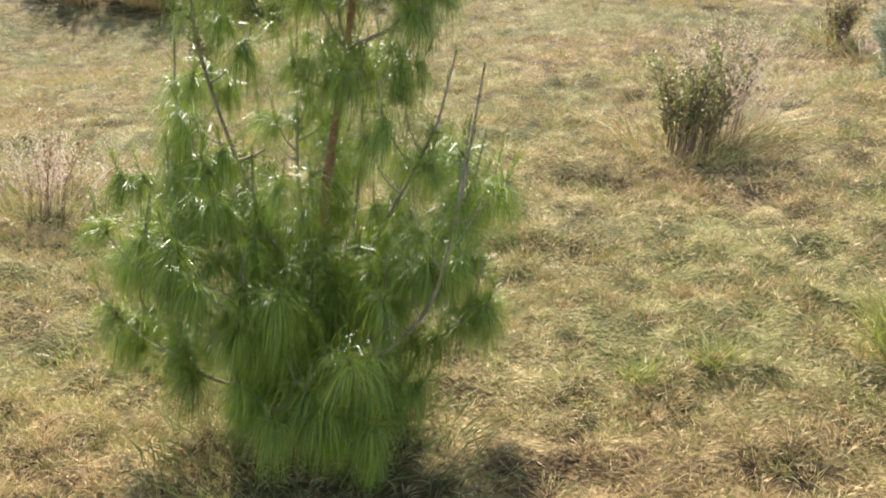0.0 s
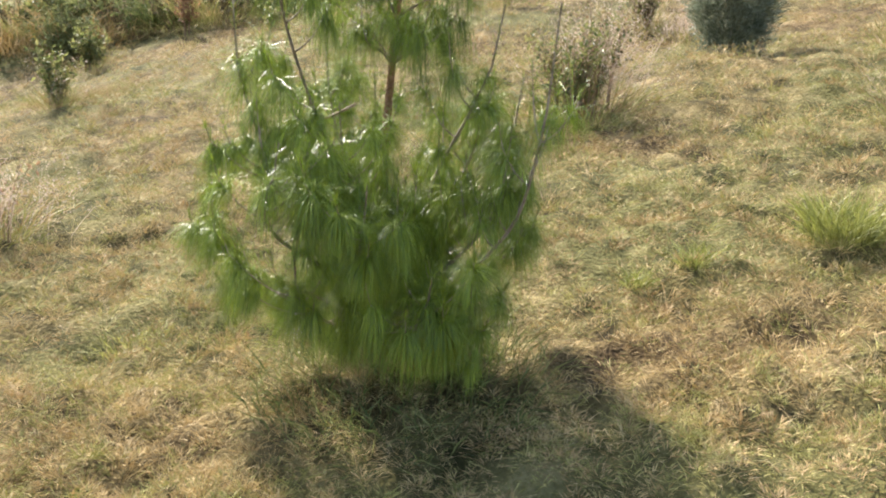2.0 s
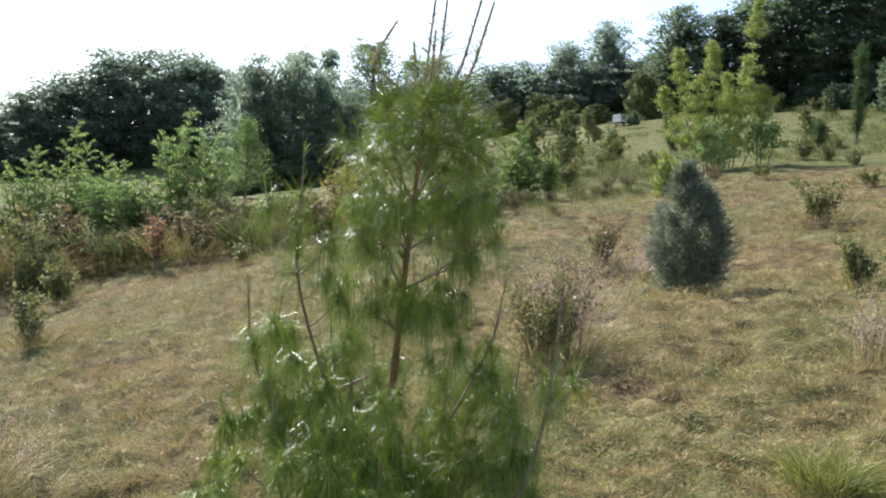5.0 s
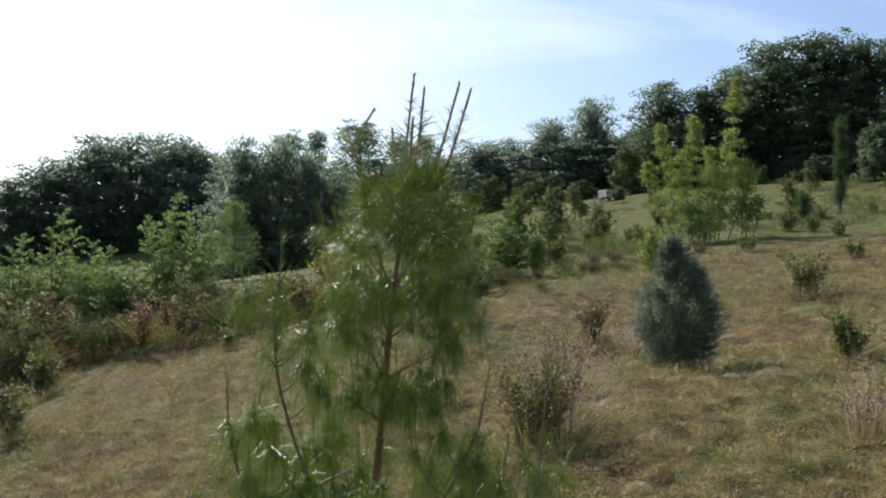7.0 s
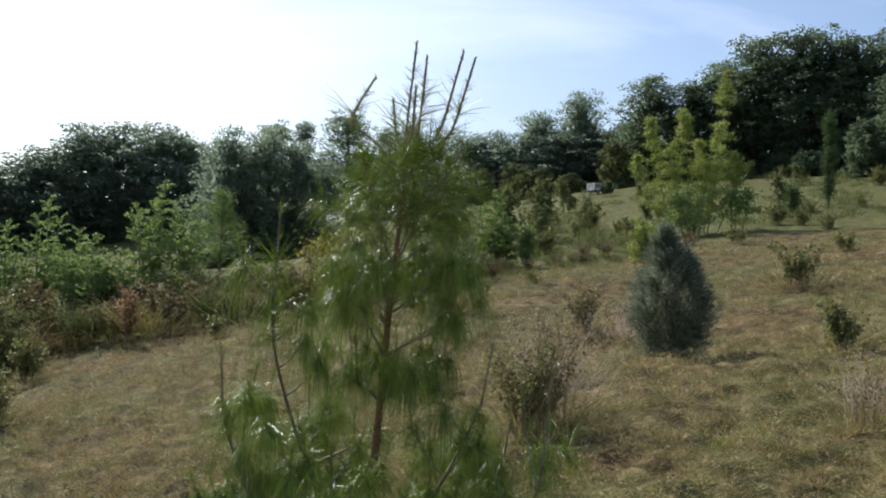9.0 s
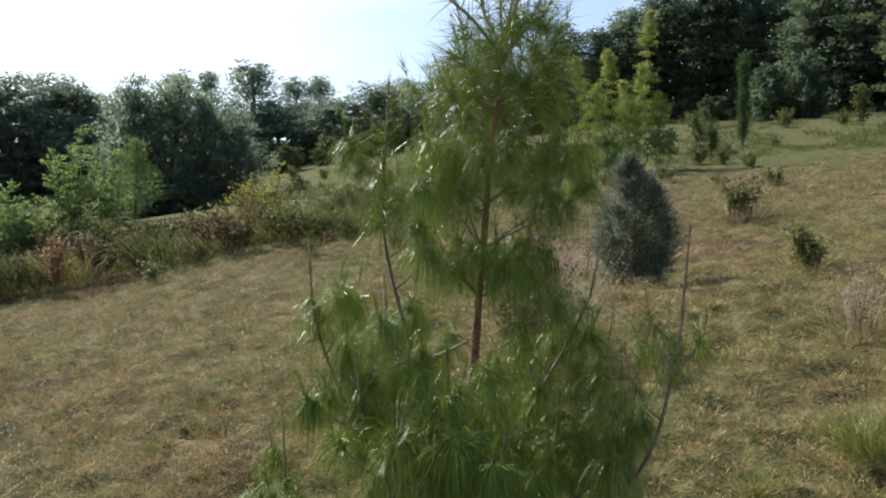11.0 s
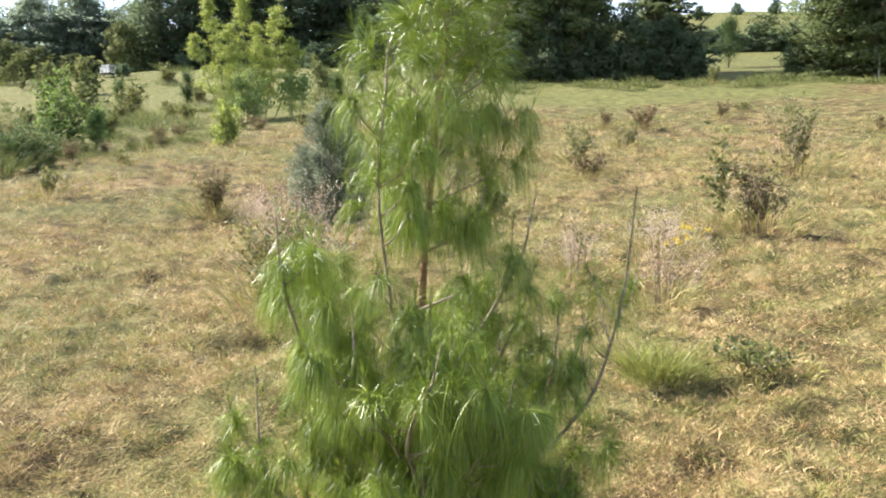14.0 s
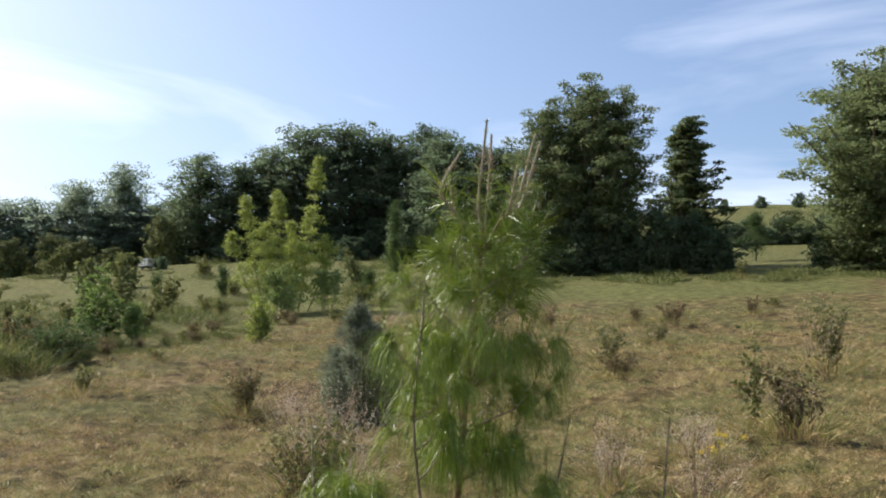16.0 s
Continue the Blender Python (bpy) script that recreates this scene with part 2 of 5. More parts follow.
def mesh_of(name, verts, faces, smooth=True):
    """verts: n x 3; faces: m x 3 or m x 4 indices."""
    verts, faces = np.asarray(verts, np.float32), np.asarray(faces, np.int32)
    k = faces.shape[1]
    me = bpy.data.meshes.new(name)
    me.vertices.add(len(verts))
    me.vertices.foreach_set("co", verts.ravel())
    me.loops.add(faces.size)
    me.loops.foreach_set("vertex_index", faces.ravel())
    me.polygons.add(len(faces))
    me.polygons.foreach_set("loop_start", np.arange(0, faces.size, k, dtype=np.int32))
    me.update(calc_edges=True)
    me.polygons.foreach_set("use_smooth", np.full(len(faces), smooth))
    me.validate()
    return me


def part(name, me, mat, parent=None, label=""):
    ob = new(name, me)
    if not me.materials:
        me.materials.append(mat)
    if parent is not None:
        ob.parent = parent
    return tagged(ob, label)


def thing(name, at, label, category, group="", turn=0.0, size=1.0):
    e = new(name)
    e.empty_display_size = 0.1
    e.matrix_basis = pose(*at, 0, 0, turn) @ Matrix.Diagonal((size, size, size, 1))
    return tagged(e, label, category, group)


class Heap:
    """Gathers pieces for one mesh."""

    def __init__(self):
        self.v, self.f, self.n = [], [], 0

    def add(self, v, f):
        v, f = np.asarray(v, float), np.asarray(f, int)
        self.v.append(v)
        self.f.append(f + self.n)
        self.n += len(v)

    def mesh(self, name, smooth=True):
        return mesh_of(name, np.concatenate(self.v), np.concatenate(self.f), smooth)


def unit(a):
    return a / np.maximum(np.linalg.norm(a, axis=-1, keepdims=True), 1e-9)


def tube(heap, pts, r0, r1, sides=7, knob=0.0, rng=None):
    """A tapered tube along points."""
    pts = np.asarray(pts, float)
    k = len(pts)
    tan = unit(np.gradient(pts, axis=0))
    ref = np.array([0.0, 0.0, 1.0]) if abs(tan[0][2]) < 0.9 else np.array([1.0, 0.0, 0.0])
    a = unit(np.cross(tan, ref))
    b = np.cross(tan, a)
    r = np.linspace(r0, r1, k)
    if knob and rng is not None:
        r = r * (1 + knob * rng.uniform(-1, 1, k))
    th = np.linspace(0, 2 * np.pi, sides, endpoint=False)
    ring = pts[:, None] + r[:, None, None] * (np.cos(th)[None, :, None] * a[:, None] + np.sin(th)[None, :, None] * b[:, None])
    i, j = np.meshgrid(np.arange(k - 1), np.arange(sides), indexing="ij")
    j2 = (j + 1) % sides
    f = np.stack([i * sides + j, i * sides + j2, (i + 1) * sides + j2, (i + 1) * sides + j], -1).reshape(-1, 4)
    heap.add(ring.reshape(-1, 3), f)


def spline(pts, k=14):
    """A smooth line through a few points."""
    p = np.asarray(pts, float)
    t = np.linspace(0, 1, len(p))
    s = np.linspace(0, 1, k)
    out = np.stack([np.interp(s, t, p[:, c]) for c in range(3)], 1)
    for _ in range(3):
        out[1:-1] = 0.25 * out[:-2] + 0.5 * out[1:-1] + 0.25 * out[2:]
    return out


def blades(root, lean, length, width, bend, rng):
    """Bent tapering blades of two triangles, closing to a point. root n x 3, lean n x 3 unit."""
    n = len(root)
    side = unit(np.cross(lean, rng.normal(size=(n, 3)))) * width[:, None] / 2
    out = unit(np.stack([lean[:, 0] + rng.normal(size=n) * 0.3, lean[:, 1] + rng.normal(size=n) * 0.3, np.zeros(n)], 1))
    mid = root + lean * length[:, None] * 0.55
    tip = mid + (lean * 0.45 + out * bend[:, None] * 0.5 - np.array([0, 0, 1]) * bend[:, None] * 0.25) * length[:, None]
    mid = mid * 0.8 + root * 0.2
    v = np.stack([root, mid + side, tip, mid - side], 1).reshape(-1, 3)
    base = np.arange(n)[:, None] * 4
    f = np.concatenate([base + np.array([0, 1, 3]), base + np.array([3, 1, 2])])
    return v, f


def leaves(at, size, rng, up=0.0, slim=0.5, along=None):
    """Folded pointed leaves, one quad each with its corners out of plane. size: n"""
    n = len(at)
    d = unit(rng.normal(size=(n, 3)) + (0 if along is None else along))
    if up:
        d[:, 2] += up
        d = unit(d)
    s = unit(np.cross(d, rng.normal(size=(n, 3))))
    nrm = np.cross(d, s)
    size = np.asarray(size)[:, None]
    v = np.stack([at, at + (d * 0.5 + s * slim * 0.5 + nrm * 0.08) * size, at + (d - nrm * 0.12) * size, at + (d * 0.5 - s * slim * 0.5 + nrm * 0.08) * size], 1).reshape(-1, 3)
    return v, np.arange(n * 4).reshape(-1, 4)


# ---- ground sheet ----


def edge_y(x):
    """Where the mown field ends and the rough growth begins."""
    return np.interp(x, [-40, -14, -8, -6.9, -4.4, -2.6, -0.9, 0.3, 1.3, 3.0, 8.0, 13.0, 20.0, 30.0], [9, 11.2, 11.6, 11.6, 11.2, 11.6, 12.7, 13.5, 14.6, 16.5, 17.5, 13.6, 16.5, 24.0])


def build_ground():
    a = np.linspace(-1, 1, 441)
    g = np.sign(a) * (np.abs(a) * 9 + (np.exp(np.abs(a) * 8.2) - 1) * 0.18)
    x, y = np.meshgrid(g, g + 1.0, indexing="ij")
    z = height(x, y)
    rng = np.random.default_rng(3)
    near = np.clip(1.2 - np.hypot(x, y) / 25, 0, 1)
    z = z + lumps(x, y) + rng.normal(size=z.shape) * 0.006 * near
    k = len(g)
    i, j = np.meshgrid(np.arange(k - 1), np.arange(k - 1), indexing="ij")
    f = np.stack([i * k + j, (i + 1) * k + j, (i + 1) * k + j + 1, i * k + j + 1], -1).reshape(-1, 4)
    me = mesh_of("ground", np.stack([x, y, z], -1).reshape(-1, 3), f)
    wild = np.clip((y - edge_y(x) + 0.6 * np.sin(1.3 * x) + rng.normal(size=z.shape) * 0.25) / 1.2, 0, 1)
    wild *= np.where(x > 3, 0.85, 0.75) + 0.35 * (value_noise(x, y, 2.2, 5) - 0.5)
    me.attributes.new("cover", "FLOAT", "POINT").data.foreach_set("value", np.clip(wild, 0, 1).ravel().astype(np.float32))
    ob = part("ground", me, M_GROUND)
    tagged(ob, "mown dry hillside meadow of straw and green patches", "ground", kind="structure")


build_ground()

# ---- the weeping pine ----
PINE = (-0.455, 0.06)


def needle_sheaf(heap, line, count, length, limp, rng, start=0.0, end=1.0, width=0.00125, spread=0.7, forward=0.7, bundle=6, segs=4):
    """Long thin needles in bundles along a shoot; limp ones turn down within a hand's width and hang plumb."""
    k = len(line)
    groups = max(1, count // bundle)
    s = np.repeat(rng.uniform(start, end, groups), bundle) * (k - 1)
    count = len(s)
    i = np.clip(s.astype(int), 0, k - 2)
    root = line[i] + (line[i + 1] - line[i]) * (s - i)[:, None]
    tan = unit(line[i + 1] - line[i])
    rad = unit(np.cross(tan, np.repeat(rng.normal(size=(groups, 3)), bundle, 0)))
    d = unit(tan * forward + rad * spread + rng.normal(size=(count, 3)) * 0.26)
    ln = length * np.repeat(rng.uniform(0.5, 1.2, groups), bundle) * rng.uniform(0.75, 1.1, count)
    side = unit(np.cross(d, rng.normal(size=(count, 3))))
    bow = limp * np.repeat(rng.uniform(0.35, 1.6, groups), bundle)[:, None]
    p = root.copy()
    rows = []
    for q in range(segs + 1):
        w = width * (1.0 if q < segs - 1 else (0.7 if q == segs - 1 else 0.2))
        rows += [p - side * w / 2, p + side * w / 2]
        d = unit(d + rng.normal(size=(count, 3)) * 0.05 + np.array([0, 0, -1.0]) * bow * (0.28, 1.0, 1.4, 1.4)[min(q, 3)])
        p = p + d * (ln * (0.6 if q == 0 else 1.1) / segs)[:, None]
    v = np.stack(rows, 1)
    m = 2 * (segs + 1)
    base = np.arange(count)[:, None] * m
    f = np.concatenate([base + np.array([2 * q, 2 * q + 1, 2 * q + 3, 2 * q + 2]) for q in range(segs)])
    heap.add(v.reshape(-1, 3), f)


def pine_shoot(wood, green, line, r0, count, length, limp, rng, start=0.25, forward=0.7, spread=0.7, tip=0.06):
    """A leafy shoot: hanging needles along it and an upright bud clothed in short needles."""
    tube(wood, line, r0, r0 * 0.5, 5, 0.1, rng)
    needle_sheaf(green, line, int(count * 1.55), length, limp, rng, start, 0.98, spread=spread, forward=forward)
    d = unit(line[-1] - line[-2]) * 0.5 + np.array([0, 0, 0.7])
    bud = spline([line[-1], line[-1] + d * tip * 0.5, line[-1] + d * tip], 5)
    tube(wood, bud, r0 * 0.5, r0 * 0.3, 5)
    needle_sheaf(green, bud, max(20, count // 7), min(0.05, 0.5 * tip + 0.02), 0.0, rng, 0.0, 1.0, 0.0016, 0.35, 1.2, 2, 3)


def pine_branch(parent, pts, r0, rng, count, length=0.2, limp=1.2, start=0.55, shoots=4, tip=0.10, mat=M_TWIG, forward=0.7, spread=0.7, low=0.35, reach=1.0, crest=0):
    """A limb, bare below, with a leafy end and leafy side shoots along its outer part."""
    line = spline(pts, 18)
    wood, green = Heap(), Heap()
    pine_shoot(wood, green, line, r0, count, length, limp, rng, start, forward, spread, tip)
    for q in range(shoots):
        i = int(17 * (low + (0.92 - low) * (q + rng.uniform(0.1, 0.9)) / shoots))
        a = line[i]
        tan = unit(line[min(17, i + 1)] - line[i - 1])
        sidew = unit(np.cross(tan, rng.normal(size=3)) * (1, 1, 0.3))
        ln = rng.uniform(0.07, 0.17) * reach
        sub = spline([a, a + (tan * 0.4 + sidew * 0.8) * ln * 0.5, a + (tan * 0.5 + sidew * 0.85 + np.array([0, 0, 0.35])) * ln], 8)
        pine_shoot(wood, green, sub, r0 * 0.42, int(count * rng.uniform(0.55, 1.0)), length * rng.uniform(0.7, 1.1), limp * rng.uniform(0.6, 1.3), rng, 0.74, forward, spread, rng.uniform(0.03, 0.08))
    if crest:
        needle_sheaf(green, line, crest, 0.12, 0.05, rng, 0.80, 1.0, 0.0018, 0.6, 0.9, 3)
    b = part("branch", wood.mesh("branch"), mat, parent)
    part("needles", green.mesh("needles", False), M_NEEDLE, b, "long drooping green needles")


def build_pine():
    rng = np.random.default_rng(11)
    z0 = hz(*PINE) - 0.02
    e = thing("pine_sapling", (PINE[0], PINE[1], z0), "young weeping pine with long drooping green needles on mown grass", "tree")

    def at(x, y, z):
        return np.array([x - PINE[0], y - PINE[1], z - z0])

    def axis(z):
        """The trunk's line, by height over the sea of the plan."""
        h = (0.1, 0.9, 1.17, 1.5, 1.9, 2.1)
        return at(np.interp(z, h, (-0.452, -0.478, -0.463, -0.440, -0.405, -0.39)), np.interp(z, h, (0.06, 0.05, 0.055, 0.04, 0.03, 0.03)), z)

    trunk = Heap()
    tube(trunk, [axis(z0 + q * 0.1) for q in range(0, 19)], 0.020, 0.005, 9, 0.06, rng)
    part("trunk", trunk.mesh("trunk"), M_PINE_BARK, e, "slender reddish brown trunk")

    # the upswept limbs of the lower crown: where each leaves the trunk, its line, its needles, its bud
    big = [
        (0.42, [(-0.54, -0.02, 0.70), (-0.635, -0.15, 0.98), (-0.735, -0.26, 1.34), (-0.715, -0.28, 1.60)], 300, 0.10),
        (0.38, [(-0.66, 0.04, 0.62), (-0.82, -0.02, 0.82), (-0.91, -0.04, 1.05), (-0.93, -0.04, 1.16)], 300, 0.14),
        (0.30, [(-0.66, -0.02, 0.42), (-0.86, -0.06, 0.46), (-0.97, -0.08, 0.55), (-0.99, -0.08, 0.68)], 300, 0.16),
        (0.45, [(-0.36, 0.10, 0.72), (-0.28, 0.08, 0.90), (-0.21, 0.04, 1.03), (-0.15, 0.01, 1.17)], 230, 0.16),
        (0.42, [(-0.30, 0.14, 0.62), (-0.18, 0.16, 0.76), (-0.12, 0.16, 0.88), (-0.08, 0.14, 1.00)], 260, 0.12),
        (0.36, [(-0.20, -0.12, 0.52), (-0.02, -0.20, 0.74), (0.02, -0.24, 0.95), (0.04, -0.26, 1.08)], 130, 0.24),
        (0.40, [(-0.58, -0.06, 0.60), (-0.70, -0.16, 0.72), (-0.76, -0.22, 0.84), (-0.78, -0.24, 0.93)], 280, 0.10),
        (0.34, [(-0.46, -0.16, 0.50), (-0.46, -0.30, 0.60), (-0.44, -0.38, 0.70), (-0.42, -0.42, 0.78)], 300, 0.08),
        (0.40, [(-0.50, 0.28, 0.60), (-0.56, 0.42, 0.74), (-0.60, 0.50, 0.86), (-0.62, 0.52, 0.96)], 260, 0.12),
        (0.42, [(-0.34, 0.26, 0.62), (-0.28, 0.35, 0.74), (-0.24, 0.38, 0.86), (-0.21, 0.40, 0.96)], 260, 0.12),
        (0.46, [(-0.58, 0.16, 0.72), (-0.68, 0.24, 0.88), (-0.72, 0.29, 1.00), (-0.74, 0.31, 1.08)], 220, 0.12),
        (0.44, [(-0.46, -0.06, 0.68), (-0.50, -0.14, 0.78), (-0.54, -0.18, 0.86), (-0.55, -0.20, 0.94)], 240, 0.10),
        (0.26, [(-0.54, -0.14, 0.36), (-0.58, -0.27, 0.42), (-0.62, -0.34, 0.48), (-0.63, -0.36, 0.56)], 320, 0.08),
        (0.26, [(-0.32, -0.06, 0.36), (-0.20, -0.17, 0.42), (-0.15, -0.23, 0.48), (-0.13, -0.25, 0.56)], 320, 0.08),
        (0.30, [(-0.28, 0.14, 0.44), (-0.15, 0.21, 0.50), (-0.08, 0.23, 0.58), (-0.06, 0.23, 0.66)], 280, 0.10),
        (0.30, [(-0.58, 0.18, 0.42), (-0.64, 0.26, 0.52), (-0.68, 0.29, 0.62), (-0.70, 0.29, 0.72)], 280, 0.10),
        (0.28, [(-0.38, -0.12, 0.38), (-0.30, -0.28, 0.42), (-0.26, -0.36, 0.48), (-0.24, -0.38, 0.55)], 320, 0.06),
        (0.36, [(-0.58, -0.20, 0.56), (-0.69, -0.38, 0.68), (-0.70, -0.46, 0.79), (-0.66, -0.48, 0.87)], 300, 0.09),
        (0.34, [(-0.26, -0.04, 0.54), (-0.15, -0.06, 0.66), (-0.10, -0.07, 0.76), (-0.08, -0.07, 0.86)], 260, 0.10),
    ]
    for zb, pts, count, tip in big:
        tall = pts[-1][2] > 1.0
        pine_branch(e, [axis(z0 + zb - 0.16)] + [at(*p) for p in pts], 0.0072, rng, int(count * 0.84), 0.175, 1.0, 0.76 if tall else 0.74, 8 if tall else 9, tip, M_TWIG, 0.55, 0.75, 0.32 if tall else 0.36, 1.2, 75 if pts[-1][2] > 1.3 else 0)
    # the bare-tipped twig that crosses towards the trunk
    tw = Heap()
    line = spline([at(-0.643, -0.15, 0.99), at(-0.57, -0.19, 1.02), at(-0.50, -0.24, 1.06)], 10)
    tube(tw, line, 0.005, 0.004, 6, 0.15, rng)
    green = Heap()
    needle_sheaf(green, line, 60, 0.02, 0.0, rng, 0.2, 1.0, 0.0022, 0.7, 0.6, 2, 3)
    part("needles", green.mesh("needles", False), M_CANDLE, part("twig", tw.mesh("twig"), M_CANDLE, e, "pale bare twig with short needle sheaths"))
    # short inner shoots of the lower crown, and a skirt whose needles reach the grass
    for q in range(30):
        th = q * 2.39996
        skirt = q >= 17
        out = rng.uniform(0.14, 0.30) if skirt else rng.uniform(0.06, 0.24)
        zb = rng.uniform(0.08, 0.16) if skirt else rng.uniform(0.20, 0.46)
        zt = rng.uniform(0.18, 0.30) if skirt else rng.uniform(0.34, 0.70)
        o = np.array([math.cos(th), math.sin(th), 0]) * out
        a0 = axis(zb + z0)
        a1 = axis(zt + z0)
        pine_branch(e, [a0, a0 + o * 0.6 + (0, 0, 0.04), a1 * 0.6 + a0 * 0.4 + o * 0.95, a1 + o], 0.005, rng, 170 if skirt else 270, 0.15, 1.0, 0.5, 4, 0.05, M_TWIG, 0.55, 0.75)
    # whorls of the upper crown, limp below and stiffer towards the top: height, number, reach, rise, needles, length, limpness, turn
    whorls = [(1.16, 5, 0.18, 0.13, 105, 0.18, 1.2, 0.15), (1.30, 4, 0.16, 0.17, 100, 0.16, 0.9, 0.9), (1.43, 5, 0.175, 0.20, 130, 0.165, 1.0, 0.5), (1.58, 5, 0.165, 0.20, 105, 0.155, 0.30, 0.1), (1.72, 5, 0.15, 0.18, 76, 0.13, 0.10, 0.7)]
    for z, n, out, rise, count, ln, limp, off in whorls:
        a0 = axis(z)
        for q in range(n):
            th = off + q * 2 * np.pi / n + rng.uniform(-0.3, 0.3)
            o = np.array([math.cos(th) * out + 0.045, math.sin(th) * out, 0]) * rng.uniform(0.8, 1.2)
            up = np.array([0, 0, rise * rng.uniform(0.75, 1.15)])
            pine_branch(e, [a0, a0 + o * 0.40 + up * 0.30, a0 + o * 0.80 + up * 0.62 + rng.normal(size=3) * 0.015, a0 + o + up], 0.0038, rng, count, ln, limp, 0.60, 4, 0.09, M_TWIG, 0.55, 0.75, 0.40, 0.8)
    # the candelabra of top shoots: each sweeps out and turns up into a bare candle
    top = axis(1.90)
    arms = [((-0.01, 0.02, 0.10), (0.015, 0.01, 0.38)), ((0.03, 0.03, 0.12), (0.045, 0.04, 0.34)), ((0.10, -0.02, 0.08), (0.165, -0.03, 0.34)), ((0.13, 0.02, 0.08), (0.20, 0.0, 0.33)), ((-0.18, -0.06, 0.11), (-0.10, -0.05, 0.25)), ((-0.05, 0.10, 0.08), (-0.07, 0.12, 0.22)), ((0.03, -0.13, 0.06), (0.04, -0.16, 0.20))]
    for m, t in arms:
        m, t = np.array(m), np.array(t)
        line = spline([top - np.array([0, 0, 0.06]), top + m * 0.5, top + m, top + m * 0.4 + t * 0.6, top + t], 18)
        wood, green = Heap(), Heap()
        tube(wood, line, 0.0052, 0.0034, 6, 0.12, rng)
        needle_sheaf(green, line, 84, 0.11, 0.05, rng, 0.10, 0.66, 0.0019, 0.9, 0.55, 3)
        needle_sheaf(green, line, 150, 0.016, 0.0, rng, 0.55, 1.0, 0.0018, 0.6, 1.2, 2, 3)
        b = part("shoot", wood.mesh("shoot"), M_CANDLE, e, "grey-brown upright young shoot")
        pale = Heap()
        needle_sheaf(pale, line, 110, 0.045, 0.1, rng, 0.30, 0.80, 0.0016, 0.7, 0.8, 3, 4)
        part("young_needles", pale.mesh("young_needles", False), M_CANDLE, b, "short whitish young needles")
        part("needles", green.mesh("needles", False), M_NEEDLE, b)


build_pine()


# ---- blue cypress ----


def build_blue_cypress(x, y, tall, wide):
    rng = np.random.default_rng(5)
    e = thing("blue_cypress", (x, y, hz(x, y)), "small dense blue-green cypress standing in mown grass", "tree")
    wood = Heap()
    tube(wood, [(0, 0, -0.03), (-0.01, 0, tall * 0.4), (-0.05, 0, tall * 0.85)], 0.022, 0.006, 8)
    for q in range(26):
        zq = tall * rng.uniform(0.08, 0.8)
        th = rng.uniform(0, 6.28)
        o = np.array([math.cos(th), math.sin(th), 0]) * wide * 0.38 * (1 - zq / tall * 0.7)
        tube(wood, spline([(0, 0, zq), o * 0.6 + (0, 0, zq + 0.05), o + (0, 0, zq + 0.16)], 6), 0.006, 0.002, 5)
    part("trunk", wood.mesh("trunk"), M_BARK, e)
    m, n = 230, 27000
    t = rng.beta(1.05, 1.3, m)
    prof = np.interp(t, [0, 0.08, 0.25, 0.42, 0.60, 0.76, 0.88, 1.0], [0.50, 0.62, 0.92, 1.0, 0.80, 0.46, 0.22, 0.03]) * wide / 2
    th = rng.uniform(0, 2 * np.pi, m)
    r = prof * rng.uniform(0.45, 1.0, m)
    mid = np.stack([r * np.cos(th) - 0.08 * t * t, r * np.sin(th), 0.03 + t * tall * 0.92], 1)
    own = rng.integers(0, m, n)
    size = rng.uniform(0.05, 0.10, m) * (1.1 - 0.6 * t)
    at = mid[own] + np.clip(rng.normal(size=(n, 3)), -1.7, 1.7) * size[own][:, None] * np.array([0.75, 0.75, 1.0])
    at[:, 2] = np.maximum(at[:, 2], 0.01)
    out = np.stack([np.cos(th[own]), np.sin(th[own]), np.full(n, 0.9)], 1)
    lean = unit(out + rng.normal(size=(n, 3)) * 0.55)
    v, f = blades(at, lean, rng.uniform(0.03, 0.10, n), rng.uniform(0.005, 0.011, n), rng.uniform(0, 0.5, n), rng)
    part("crown", mesh_of("crown", v, f, False), M_BLUE, e, "feathery blue-green sprays")


build_blue_cypress(1.26, 6.52, 1.27, 0.75)

# ---- weeds, shrubs and tufts of the field ----


